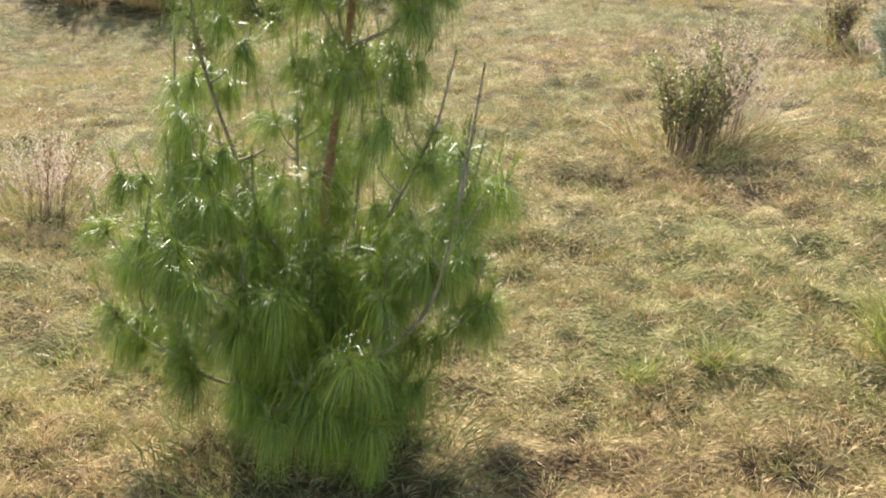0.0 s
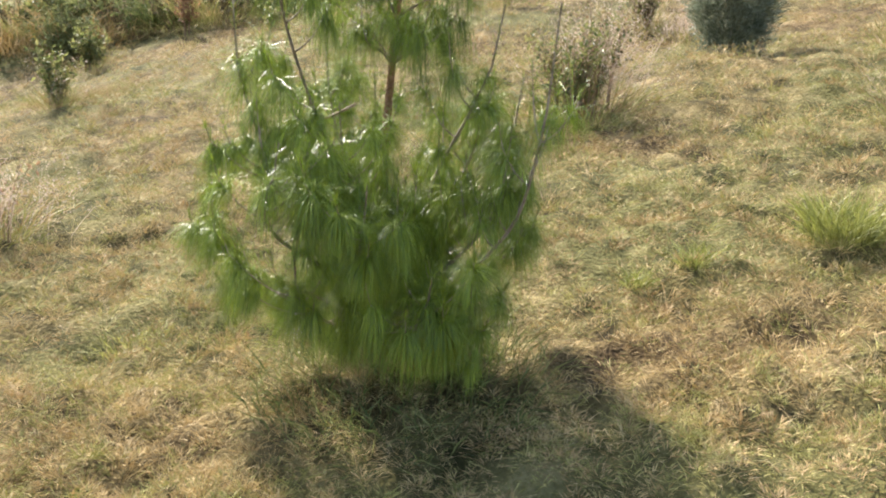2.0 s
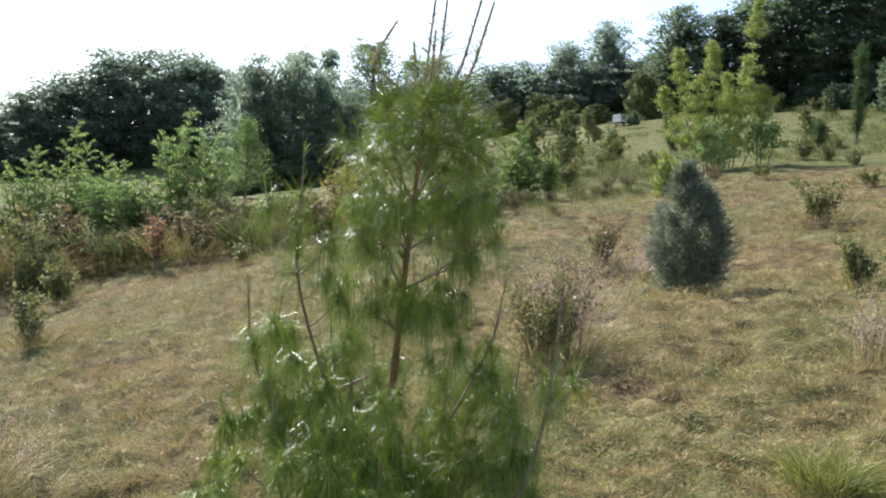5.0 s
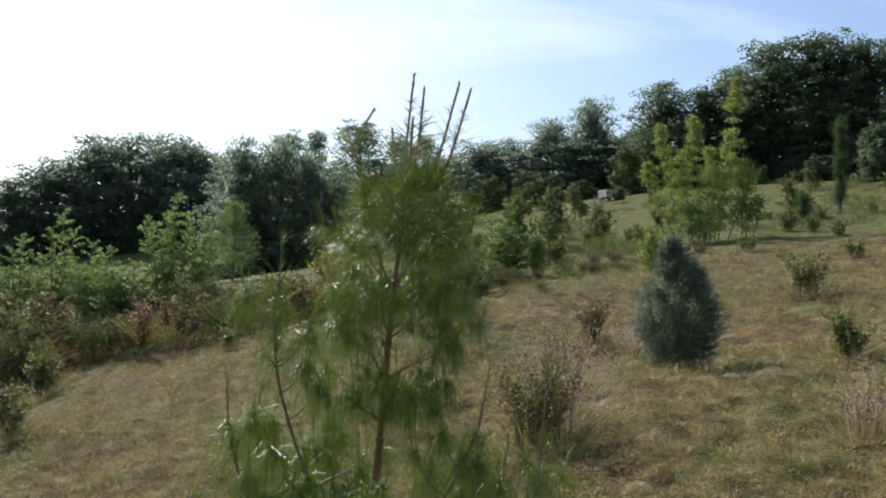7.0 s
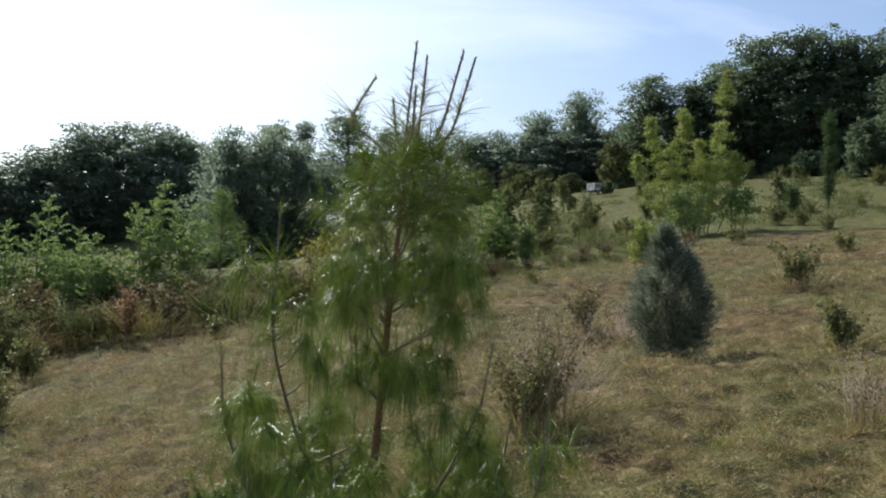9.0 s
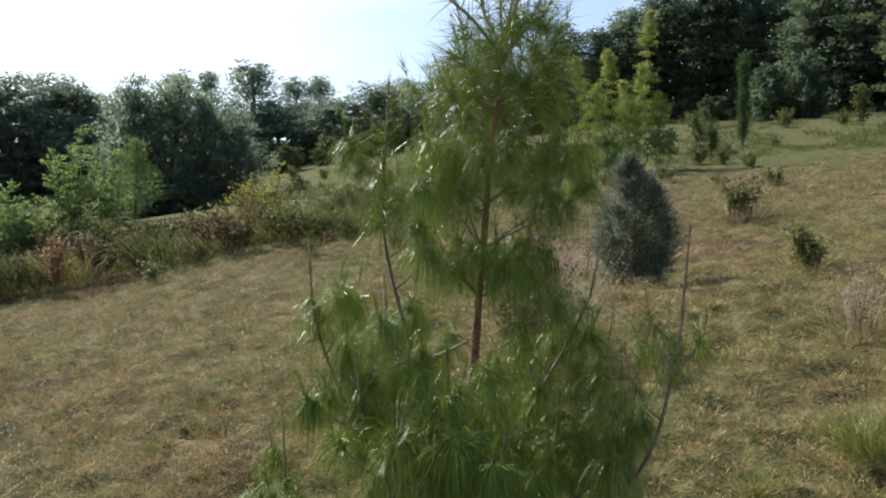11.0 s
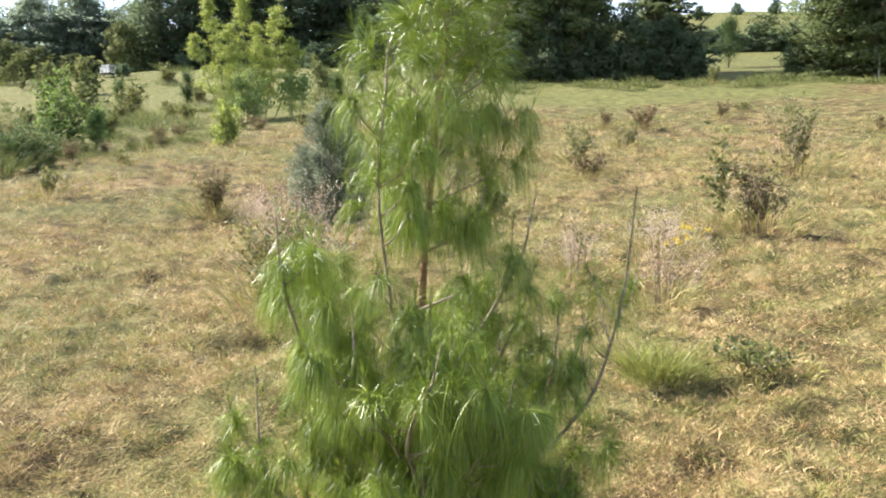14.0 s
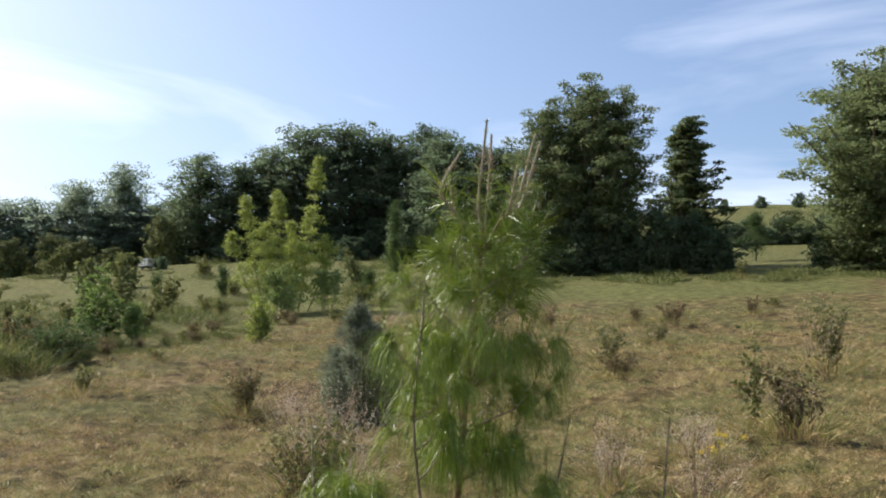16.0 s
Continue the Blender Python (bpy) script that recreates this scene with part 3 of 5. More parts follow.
def weed(name, x, y, tall, wide, stems, leaf_mat, label, leaf_n=14, leaf=0.045, seed=0, grass=120, plume=0, group="field weeds", category="shrub", second=None, upright=0.5, base=0.45):
    """A clump of woody weed stems with leaves, and dry grass round its foot."""
    rng = np.random.default_rng(seed + 100)
    e = thing(name, (x, y, hz(x, y) - 0.01), label, category, group)
    wood, lv, lv2 = Heap(), [], []
    leaf_n = int(leaf_n * 1.35)
    for q in range(stems):
        th, rr = rng.uniform(0, 6.28), wide * 0.5 * math.sqrt(rng.uniform(0, 1))
        foot = np.array([math.cos(th), math.sin(th), 0]) * rr * base
        h = tall * rng.uniform(0.55, 1.0)
        head = np.array([math.cos(th) * rr, math.sin(th) * rr, h]) + np.append(rng.normal(size=2) * wide * 0.08, 0)
        line = spline([foot, foot * (1 - upright) + head * upright * 0.5 + (0, 0, h * 0.25), head], 8)
        tube(wood, line[::2] if len(line) > 9 else line, 0.0035 + 0.002 * tall, 0.0012, 4)
        for _ in range(2):
            i = rng.integers(3, 7)
            d = unit(rng.normal(size=3) + np.array([0, 0, 1.0])) * h * rng.uniform(0.12, 0.25)
            sub = spline([line[i], line[i] + d * 0.6, line[i] + d], 5)
            tube(wood, sub[::2], 0.002, 0.001, 3)
            lv.append(sub[rng.integers(1, 5, leaf_n // 3)] + rng.normal(size=(leaf_n // 3, 3)) * 0.012)
        k = rng.integers(2, 8, leaf_n)
        (lv2 if second is not None and rng.uniform() < 0.35 else lv).append(line[k] + rng.normal(size=(leaf_n, 3)) * 0.018)
    part("stalk_growth", wood.mesh("stalk_growth"), M_WEED_STEM, e)
    lv = np.concatenate(lv)
    part("leaves", mesh_of("leaves", *leaves(lv, leaf * rng.uniform(0.5, 1.2, len(lv)), rng, 0.2), False), leaf_mat, e)
    if lv2:
        lv2 = np.concatenate(lv2)
        part("leaves", mesh_of("leaves", *leaves(lv2, leaf * rng.uniform(0.5, 1.2, len(lv2)), rng, 0.2), False), second, e)
    if grass:
        th, rr = rng.uniform(0, 6.28, grass), wide * 0.6 * np.sqrt(rng.uniform(0, 1, grass))
        root = np.stack([rr * np.cos(th), rr * np.sin(th), np.zeros(grass)], 1)
        root[:, 2] = height(x + root[:, 0], y + root[:, 1]) - hz(x, y)
        lean = unit(root * np.array([1.2, 1.2, 0]) / max(wide, 0.1) + rng.normal(size=(grass, 3)) * 0.25 + np.array([0, 0, 1.0]))
        part("grass", mesh_of("grass", *blades(root, lean, tall * rng.uniform(0.25, 0.65, grass), rng.uniform(0.004, 0.009, grass), rng.uniform(0.2, 0.9, grass), rng), False), M_GRASS, e)["kind"] = "stuff"
    if plume:
        th, rr = rng.uniform(0, 6.28, plume), wide * 0.5 * np.abs(rng.normal(size=plume)) * 0.6
        root = np.stack([rr * np.cos(th), rr * np.sin(th), np.zeros(plume)], 1)
        lean = unit(root * np.array([0.7, 0.7, 0]) / wide + rng.normal(size=(plume, 3)) * 0.2 + np.array([0.05, 0, 1.0]))
        ln = tall * rng.uniform(0.5, 1.15, plume)
        stalk = part("seed_stalk", mesh_of("seed_stalk", *blades(root, lean, ln, rng.uniform(0.0015, 0.003, plume), rng.uniform(0.1, 0.5, plume), rng), False), M_PLUME, e, "pale thin grass stalks")
        k = rng.integers(0, plume, plume * 9)
        at = root[k] + lean[k] * (ln[k] * rng.uniform(0.45, 0.95, len(k)))[:, None] + rng.normal(size=(len(k), 3)) * 0.022
        part("seed_plume", mesh_of("seed_plume", *leaves(at, rng.uniform(0.010, 0.024, len(k)), rng, 0.4, 0.4), False), M_PLUME, stalk, "hazy pinkish seed heads")["kind"] = "stuff"
    return e


def tuft(name, x, y, tall, wide, n, mat, label, seed=0, group="grass tufts", width=0.0045):
    rng = np.random.default_rng(seed + 900)
    th, rr = rng.uniform(0, 6.28, n), wide * 0.5 * np.sqrt(rng.uniform(0, 1, n))
    root = np.stack([rr * np.cos(th), rr * np.sin(th), np.zeros(n)], 1)
    root[:, 2] = height(x + root[:, 0], y + root[:, 1]) - hz(x, y)
    lean = unit(root * np.array([0.9, 0.9, 0]) / wide + rng.normal(size=(n, 3)) * 0.34 + np.array([0, 0, 1.0]))
    ob = part(name, mesh_of(name, *blades(root, lean, tall * rng.uniform(0.5, 1.1, n), width * rng.uniform(0.6, 1.3, n), rng.uniform(0.2, 0.9, n), rng), False), mat)
    ob.location = (x, y, hz(x, y) - 0.01)
    return tagged(ob, label, "grass tuft", group)


weed("leafy_weed", -0.02, 3.46, 0.62, 0.66, 54, M_WEED_LEAF, "brown and green leafy weed clump with orange leaves", 14, 0.042, 1, 190, 0, second=M_BROWN_LEAF, upright=0.6, base=0.5)
weed("plume_grass", 0.12, 3.72, 0.80, 0.42, 12, M_BROWN_LEAF, "pale pinkish seed grass clump among dry stems", 8, 0.03, 2, 70, 250, second=M_RED_LEAF)
weed("dark_weed", 0.53, 8.78, 0.58, 0.46, 30, M_BROWN_LEAF, "dark brown weed clump with dry leaves and stems", 18, 0.045, 3, 200, 0, second=M_WEED_LEAF)
weed("plume_grass", 0.95, 8.10, 0.44, 0.50, 4, M_BROWN_LEAF, "pale seed grass beside a dark weed clump", 6, 0.03, 4, 120, 110)
weed("dark_weed", 3.24, 9.88, 0.52, 0.66, 30, M_WEED_LEAF, "olive brown weed clump uncut in mown field", 16, 0.06, 5, 220, 0, second=M_BROWN_LEAF)
weed("leafy_weed", 2.57, 5.72, 0.46, 0.42, 20, M_WEED_LEAF, "low green weed clump leaning in mown grass", 18, 0.055, 6, 200, 0)
weed("plume_grass", 1.95, 3.15, 0.48, 0.36, 6, M_BROWN_LEAF, "thin reddish seed grass stems in the field", 6, 0.03, 7, 90, 70)
weed("leafy_weed", -6.85, 9.95, 0.66, 0.55, 22, M_WEED_LEAF, "green broad-leaved weed clump at the field's lower side", 20, 0.07, 8, 220, 0)
weed("leafy_weed", -4.60, 5.18, 0.54, 0.30, 14, M_WEED_LEAF, "thin green weed with dry grass round its foot", 16, 0.06, 9, 160, 30)
weed("dark_weed", -4.46, 10.50, 0.34, 0.50, 16, M_WEED_LEAF, "low grey-green weed tuft in mown grass", 14, 0.05, 10, 160, 0)
weed("dark_weed", -2.36, 10.60, 0.22, 0.40, 12, M_BROWN_LEAF, "small dry weed tuft in mown grass", 12, 0.045, 11, 140, 0)
weed("dark_weed", -1.18, 10.05, 0.34, 0.36, 14, M_WEED_LEAF, "small olive weed tuft with upright stems", 12, 0.045, 12, 160, 0)
weed("dark_weed", -0.14, 12.20, 0.22, 0.36, 10, M_WEED_LEAF, "small flat weed tuft near the field edge", 12, 0.045, 13, 120, 0)
weed("tall_weed", 3.85, 3.52, 0.66, 0.52, 34, M_BROWN_LEAF, "brown upright weed clump with dry stems and shadow", 12, 0.045, 14, 260, 40, second=M_WEED_LEAF)
weed("tall_weed", 3.60, 3.72, 0.86, 0.14, 4, M_WEED_LEAF, "tall single green leafy weed stems", 34, 0.06, 15, 20, 0, base=0.9)
weed("tall_weed", 6.83, 6.36, 0.95, 0.60, 26, M_WEED_LEAF, "tall thin green weed clump with seed stems", 16, 0.055, 16, 220, 60)
weed("dark_weed", 4.49, 7.12, 0.34, 0.50, 22, M_BROWN_LEAF, "low dark weed clump casting shade on cut grass", 14, 0.045, 17, 200, 0)
weed("dark_weed", 7.28, 10.50, 0.44, 0.48, 18, M_WEED_LEAF, "grey-green weed clump in dry grass", 14, 0.05, 18, 160, 20)
weed("dark_weed", 8.97, 12.48, 0.48, 0.66, 20, M_BROWN_LEAF, "rusty brown dry weed clump", 14, 0.06, 19, 160, 0, second=M_RED_LEAF)
weed("dark_weed", 8.34, 12.73, 0.38, 0.30, 12, M_BROWN_LEAF, "thin dry weed clump", 12, 0.05, 20, 100, 0)
weed("dark_weed", 11.0, 12.80, 0.36, 0.28, 10, M_BROWN_LEAF, "thin brown weed stems", 12, 0.05, 21, 100, 0)
weed("dark_weed", 12.17, 13.60, 0.20, 0.40, 10, M_WEED_LEAF, "low weed tuft far up the field", 12, 0.05, 22, 100, 0)
weed("dark_weed", 12.30, 10.20, 0.28, 0.34, 10, M_BROWN_LEAF, "low brown weed tuft", 12, 0.05, 23, 100, 0)
weed("dark_weed", 16.60, 20.10, 0.55, 0.45, 12, M_WEED_LEAF, "tall weed clump near the wood's edge", 14, 0.08, 24, 100, 0)
weed("dark_weed", 3.71, 16.10, 0.34, 0.55, 12, M_WEED_LEAF, "flat olive weed patch before the bamboo", 14, 0.06, 25, 120, 0)
weed("dark_weed", 4.90, 13.60, 0.26, 0.40, 12, M_WEED_LEAF, "low green weed patch in the field", 14, 0.06, 26, 120, 0)
weed("plume_grass", 2.85, 3.45, 0.36, 0.55, 3, M_BROWN_LEAF, "wide pale pinkish seed grass patch", 6, 0.03, 27, 110, 100)
tuft("green_tuft", 1.19, 1.17, 0.26, 0.26, 640, M_TUFT, "bright yellow-green grass tuft in mown field", 1)
tuft("green_tuft", 1.36, 1.12, 0.13, 0.15, 220, M_TUFT, "yellow-green grass tuft with shade beside it", 2)
tuft("green_tuft", 0.59, 0.85, 0.15, 0.12, 200, M_TUFT, "small bright green grass tuft", 3)
tuft("green_tuft", 0.37, 0.71, 0.10, 0.09, 110, M_TUFT, "small yellow-green grass tuft", 4)
tuft("green_tuft", -1.45, 0.30, 0.08, 0.30, 160, M_GREEN_BLADE, "low green grass tuft in straw", 5)
tuft("green_tuft", -0.95, -0.95, 0.08, 0.34, 220, M_GREEN_BLADE, "low green grass patch in straw", 6)
# Dark green blades put part of the pine's shade into their colour.
tuft("shade_grass", -0.36, -0.06, 0.17, 0.95, 900, M_RANK, "long uncut green grass under the pine, toned dark for shade", 7)
tuft("pale_litter", -0.84, 0.42, 0.05, 0.16, 120, M_PALE, "bleached dry grass heap beside the pine", 8, "litter")
weed("plume_grass", -2.79, 1.44, 0.52, 0.46, 10, M_BROWN_LEAF, "dry pinkish seed grass clump with orange-red leaves", 8, 0.035, 50, 170, 130, second=M_RED_LEAF)
weed("plume_grass", 2.10, 2.38, 0.50, 0.34, 8, M_BROWN_LEAF, "thin dry stems with pale seed heads in the field", 6, 0.03, 51, 80, 60)
# Low leaf mat added in place of the dark shade beside the tuft.
weed("creeping_weed", 1.72, 1.12, 0.12, 0.55, 30, M_WEED_LEAF, "low leafy mat set where a grass tuft's shade falls", 10, 0.04, 40, 260, 0)
weed("dark_weed", 5.05, 8.30, 0.55, 0.40, 16, M_WEED_LEAF, "upright olive weed with seed stems", 16, 0.05, 41, 120, 10)
weed("dark_weed", 6.45, 12.56, 0.46, 0.34, 12, M_BROWN_LEAF, "thin rusty weed with dry leaves", 14, 0.05, 42, 100, 0, second=M_RED_LEAF)


def build_flowers():
    rng = np.random.default_rng(44)
    for k in range(7):
        x, y = 2.78 + rng.normal() * 0.16, 3.10 + rng.normal() * 0.14
        e = thing("yellow_flower", (x, y, hz(x, y)), "small yellow field flower on a thin stem", "flower", "yellow flowers")
        w = Heap()
        h = rng.uniform(0.12, 0.24)
        tube(w, spline([(0, 0, 0), (0.01, 0, h * 0.6), (0.02, 0.01, h)], 6), 0.002, 0.001, 5)
        part("stem", w.mesh("stem"), M_CULM, e)
        at = np.array([0.02, 0.01, h]) + rng.normal(size=(26, 3)) * 0.012
        part("petals", mesh_of("petals", *leaves(at, rng.uniform(0.012, 0.02, 26), rng, 0.6, 0.7), False), M_YELLOW, e)


build_flowers()

# ---- saplings, bamboo, small conifers ----


def leafy_sapling(name, x, y, tall, wide, stems, mat, label, leaf_n=1800, leaf=0.09, seed=0, group="saplings", stem_mat=M_CULM, low=0.15, category="sapling", slim=0.5, drooping=0.0, tip=0.35, reach_by=1.0, rise=0.0):
    """Several upright stems with side twigs and leaves gathered along the twigs."""
    rng = np.random.default_rng(seed + 300)
    e = thing(name, (x, y, hz(x, y) - 0.02), label, category, group)
    wood, pts = Heap(), []
    for q in range(stems):
        th, rr = rng.uniform(0, 6.28), wide * 0.5 * math.sqrt(rng.uniform(0, 1)) * (0.55 if reach_by == 1.0 else 0.8)
        h = tall * (1.0 if q == 0 else rng.uniform(0.55, 0.95))
        foot = np.array([math.cos(th), math.sin(th), 0]) * rr * 0.5
        head = np.array([math.cos(th) * rr, math.sin(th) * rr, h])
        line = spline([foot, foot * 0.7 + head * 0.3, head * 0.75 + foot * 0.25, head], 14)
        tube(wood, line, 0.010 + 0.006 * tall, 0.003, 6, 0.08, rng)
        for b in range(int(9 + 5 * tall)):
            u = rng.uniform(low, 1.0)
            i = int(u * 13)
            reach = reach_by * wide * 0.5 * (1 - u * (1 - tip)) * rng.uniform(0.5, 1.1)
            a = rng.uniform(0, 6.28)
            d = np.array([math.cos(a) * reach, math.sin(a) * reach, reach * rng.uniform(0.2, 0.9)])
            sub = spline([line[i], line[i] + d * 0.55, line[i] + d - np.array([0, 0, drooping * reach])], 7)
            tube(wood, sub, 0.005, 0.0015, 4)
            pts.append(sub)
    pts = np.concatenate(pts)
    at = pts[rng.integers(0, len(pts), leaf_n)] + rng.normal(size=(leaf_n, 3)) * leaf * 0.45
    part("stalk_growth", wood.mesh("stalk_growth"), stem_mat, e)
    part("leaves", mesh_of("leaves", *leaves(at, leaf * rng.uniform(0.5, 1.25, leaf_n), rng, rise - drooping, slim), False), mat, e)
    return e


def compound_sapling(name, x, y, tall, wide, stems, mat, label, seed=0, fronds=15, group="saplings"):
    """Upright stems, each clothed in arching compound leaves of many paired leaflets, tightest at the leader."""
    rng = np.random.default_rng(seed + 1300)
    e = thing(name, (x, y, hz(x, y) - 0.02), label, "sapling", group)
    wood, at, along, size = Heap(), [], [], []
    for q in range(stems):
        th, rr = q * 2.39996 + rng.uniform(-0.4, 0.4), wide * 0.40 * math.sqrt((q + 0.3) / stems)
        h = tall * (1.0 if q == 0 else rng.uniform(0.5, 0.92) * (1 - 0.25 * rr / wide))
        foot = np.array([math.cos(th), math.sin(th), 0]) * rr * 0.35
        head = np.array([math.cos(th) * rr, math.sin(th) * rr, h])
        line = spline([foot, foot * 0.6 + head * 0.4, head * 0.8 + foot * 0.2, head], 14)
        tube(wood, line, 0.008 + 0.006 * tall, 0.004, 6, 0.08, rng)
        for b in range(int(fronds * h / tall) + 3):
            u = 0.18 + 0.82 * (b + rng.uniform(0, 0.9)) / (fronds * h / tall + 3)
            p = line[min(13, int(u * 13))]
            a = b * 2.39996 + rng.uniform(-0.3, 0.3)
            ln = rng.uniform(0.22, 0.36) * (1.1 - 0.5 * u)
            d = np.array([math.cos(a), math.sin(a), rng.uniform(0.5, 1.1) + 0.8 * max(0, u - 0.75) * 4]) 
            d = d / np.linalg.norm(d) * ln
            sub = spline([p, p + d * 0.6, p + d - np.array([0, 0, 0.18 * ln])], 9)
            tube(wood, sub[::2], 0.004, 0.0015, 4)
            tan = unit(np.gradient(sub, axis=0))
            sw = unit(np.cross(tan, np.array([0, 0, 1.0]) + rng.normal(size=3) * 0.2))
            for sg in (-1, 1):
                at.append(sub[1:])
                along.append((tan * 0.7 + sw * sg)[1:] * 2.6)
                size.append(np.full(8, ln * 0.36) * rng.uniform(0.8, 1.2, 8))
    part("stalk_growth", wood.mesh("stalk_growth"), M_CULM, e)
    at, along, size = np.concatenate(at), np.concatenate(along), np.concatenate(size)
    part("leaves", mesh_of("leaves", *leaves(at, size, rng, 0.0, 0.48, along), False), mat, e, "light green paired leaflets")
    return e


def small_conifer(name, x, y, tall, wide, mat, label, seed=0, n=2600, group="small conifers", column=False):
    rng = np.random.default_rng(seed + 500)
    e = thing(name, (x, y, hz(x, y) - 0.02), label, "conifer", group)
    wood = Heap()
    tube(wood, [(0, 0, 0), (0.01, 0, tall * 0.5), (0, 0, tall * 0.95)], 0.012 + 0.012 * tall, 0.005, 7)
    pts = []
    for q in range(int(16 + 14 * tall)):
        u = rng.uniform(0.1, 0.97)
        reach = wide * 0.5 * ((0.9 if column else 1 - u * 0.85)) * rng.uniform(0.55, 1.1)
        a = rng.uniform(0, 6.28)
        o = np.array([math.cos(a), math.sin(a), 0]) * reach
        sub = spline([(0, 0, u * tall * 0.92), o * 0.6 + (0, 0, u * tall * 0.92 + reach * 0.2), o + (0, 0, u * tall * 0.92 + reach * (1.4 if column else 0.55))], 7)
        tube(wood, sub, 0.006, 0.002, 4)
        pts.append(sub)
    part("trunk", wood.mesh("trunk"), M_BARK, e)
    pts = np.concatenate(pts)
    at = pts[rng.integers(0, len(pts), n)] + rng.normal(size=(n, 3)) * 0.03 * (1 + wide)
    lean = unit(rng.normal(size=(n, 3)) * 0.7 + np.array([0, 0, 0.6]))
    part("crown", mesh_of("crown", *blades(at, lean, rng.uniform(0.07, 0.16, n) * (0.7 + 0.2 * tall), rng.uniform(0.008, 0.02, n), rng.uniform(0, 0.6, n), rng), False), mat, e)
    return e


def bamboo(x, y, culms, label, seed):
    """Culms as (offset x, offset y, height), each a feathery spire of drooping leaves."""
    rng = np.random.default_rng(seed)
    e = thing("bamboo_clump", (x, y, hz(x, y) - 0.02), label, "bamboo", "bamboo")
    for ox, oy, h in culms:
        wood, pts = Heap(), []
        lx, ly = rng.normal(size=2) * 0.10 * h * 0.5
        line = spline([(ox * 0.5, oy * 0.5, 0), (ox * 0.8, oy * 0.8, h * 0.4), (ox + lx * 0.4, oy + ly * 0.4, h * 0.8), (ox + lx, oy + ly, h)], 16)
        tube(wood, line, 0.016, 0.004, 6)
        for q in range(int(22 * h)):
            u = rng.uniform(0.16, 1.0)
            reach = (0.54 - 0.48 * u) * rng.uniform(0.4, 1.2)
            a = rng.uniform(0, 6.28)
            p = line[int(u * 15)]
            d = np.array([math.cos(a) * reach, math.sin(a) * reach, reach * rng.uniform(0.3, 0.9)])
            sub = spline([p, p + d * 0.6, p + d - np.array([0, 0, 0.25 * reach])], 6)
            tube(wood, sub[::2], 0.004, 0.0015, 3)
            pts.append(sub[1:])
        c = part("culm", wood.mesh("culm"), M_CULM, e)
        pts = np.concatenate(pts)
        n = int(1500 * h)
        at = pts[rng.integers(0, len(pts), n)] + rng.normal(size=(n, 3)) * (0.05, 0.05, 0.03)
        part("leaves", mesh_of("leaves", *leaves(at, rng.uniform(0.035, 0.085, n), rng, -0.25, 0.22), False), M_BAMBOO_LEAF, c)


bamboo(3.35, 19.4, [(0.62, 0.0, 3.85), (0.5, 0.3, 2.5), (-0.15, 0.0, 2.9), (0.15, 0.3, 2.2), (-0.9, 0.0, 2.7), (-0.55, 0.3, 2.2), (-1.15, 0.1, 1.8), (0.95, -0.2, 1.9), (0.2, -0.4, 1.6), (-0.5, -0.4, 1.6)], "tall yellow-green bamboo clump with feathery spires", 81)
leafy_sapling("light_sapling", 4.20, 19.10, 1.35, 1.2, 4, M_LIGHT_LEAF, "light green leafy sapling beside the bamboo", 1100, 0.09, 3, low=0.3)
leafy_sapling("light_sapling", 3.10, 18.60, 1.2, 1.3, 5, M_LIGHT_LEAF, "low leafy sapling beside the bamboo", 1100, 0.09, 4, low=0.15)
leafy_sapling("leafy_bush", 1.73, 14.0, 0.78, 0.6, 8, M_BAMBOO_LEAF, "yellow-green bushy sapling at the field edge", 900, 0.08, 5, low=0.1)
compound_sapling("broad_sapling", -7.0, 14.6, 2.27, 1.75, 10, M_LIGHT_LEAF, "broad-leaved green sapling in rough growth", 1, 17)
compound_sapling("broad_sapling", -6.55, 14.9, 1.73, 1.15, 7, M_LIGHT_LEAF, "broad-leaved green sapling with upright leader", 2, 17)
compound_sapling("broad_sapling", -7.86, 13.65, 1.46, 1.35, 10, M_LIGHT_LEAF, "bushy light green sapling", 3, 17)
compound_sapling("broad_sapling", -9.40, 15.0, 2.21, 1.25, 7, M_LIGHT_LEAF, "tall light green sapling among weeds", 4, 17)
compound_sapling("broad_sapling", -9.95, 14.5, 1.84, 1.5, 10, M_LIGHT_LEAF, "dense light green sapling clump", 5, 17)
compound_sapling("broad_sapling", -11.4, 13.2, 1.73, 1.6, 10, M_LIGHT_LEAF, "light green sapling clump at the meadow's lower side", 6, 17)
compound_sapling("broad_sapling", -8.35, 14.3, 1.25, 1.2, 9, M_LIGHT_LEAF, "low leafy green sapling between taller ones", 7, 15)
compound_sapling("broad_sapling", -8.75, 14.9, 1.5, 1.2, 8, M_LIGHT_LEAF, "leafy green sapling in a dense thicket", 8, 15)
compound_sapling("broad_sapling", -7.45, 13.9, 1.15, 1.1, 8, M_LIGHT_LEAF, "bushy green sapling at the thicket's edge", 9, 15)
leafy_sapling("broad_sapling", -8.6, 12.4, 0.9, 1.2, 7, M_WEED_LEAF, "olive bushy growth at the field edge", 1800, 0.09, 12, low=0.05, tip=0.7)
leafy_sapling("dark_bush", -6.0, 13.2, 0.75, 0.9, 8, M_FOREST_WARM, "dark olive bush among the rough weeds", 1300, 0.08, 32, low=0.05, tip=0.8)
leafy_sapling("dark_bush", -8.05, 11.25, 0.75, 1.0, 9, M_FOREST_WARM, "dense dark green bush at the field's lower edge", 2200, 0.07, 31, low=0.05, tip=0.8)
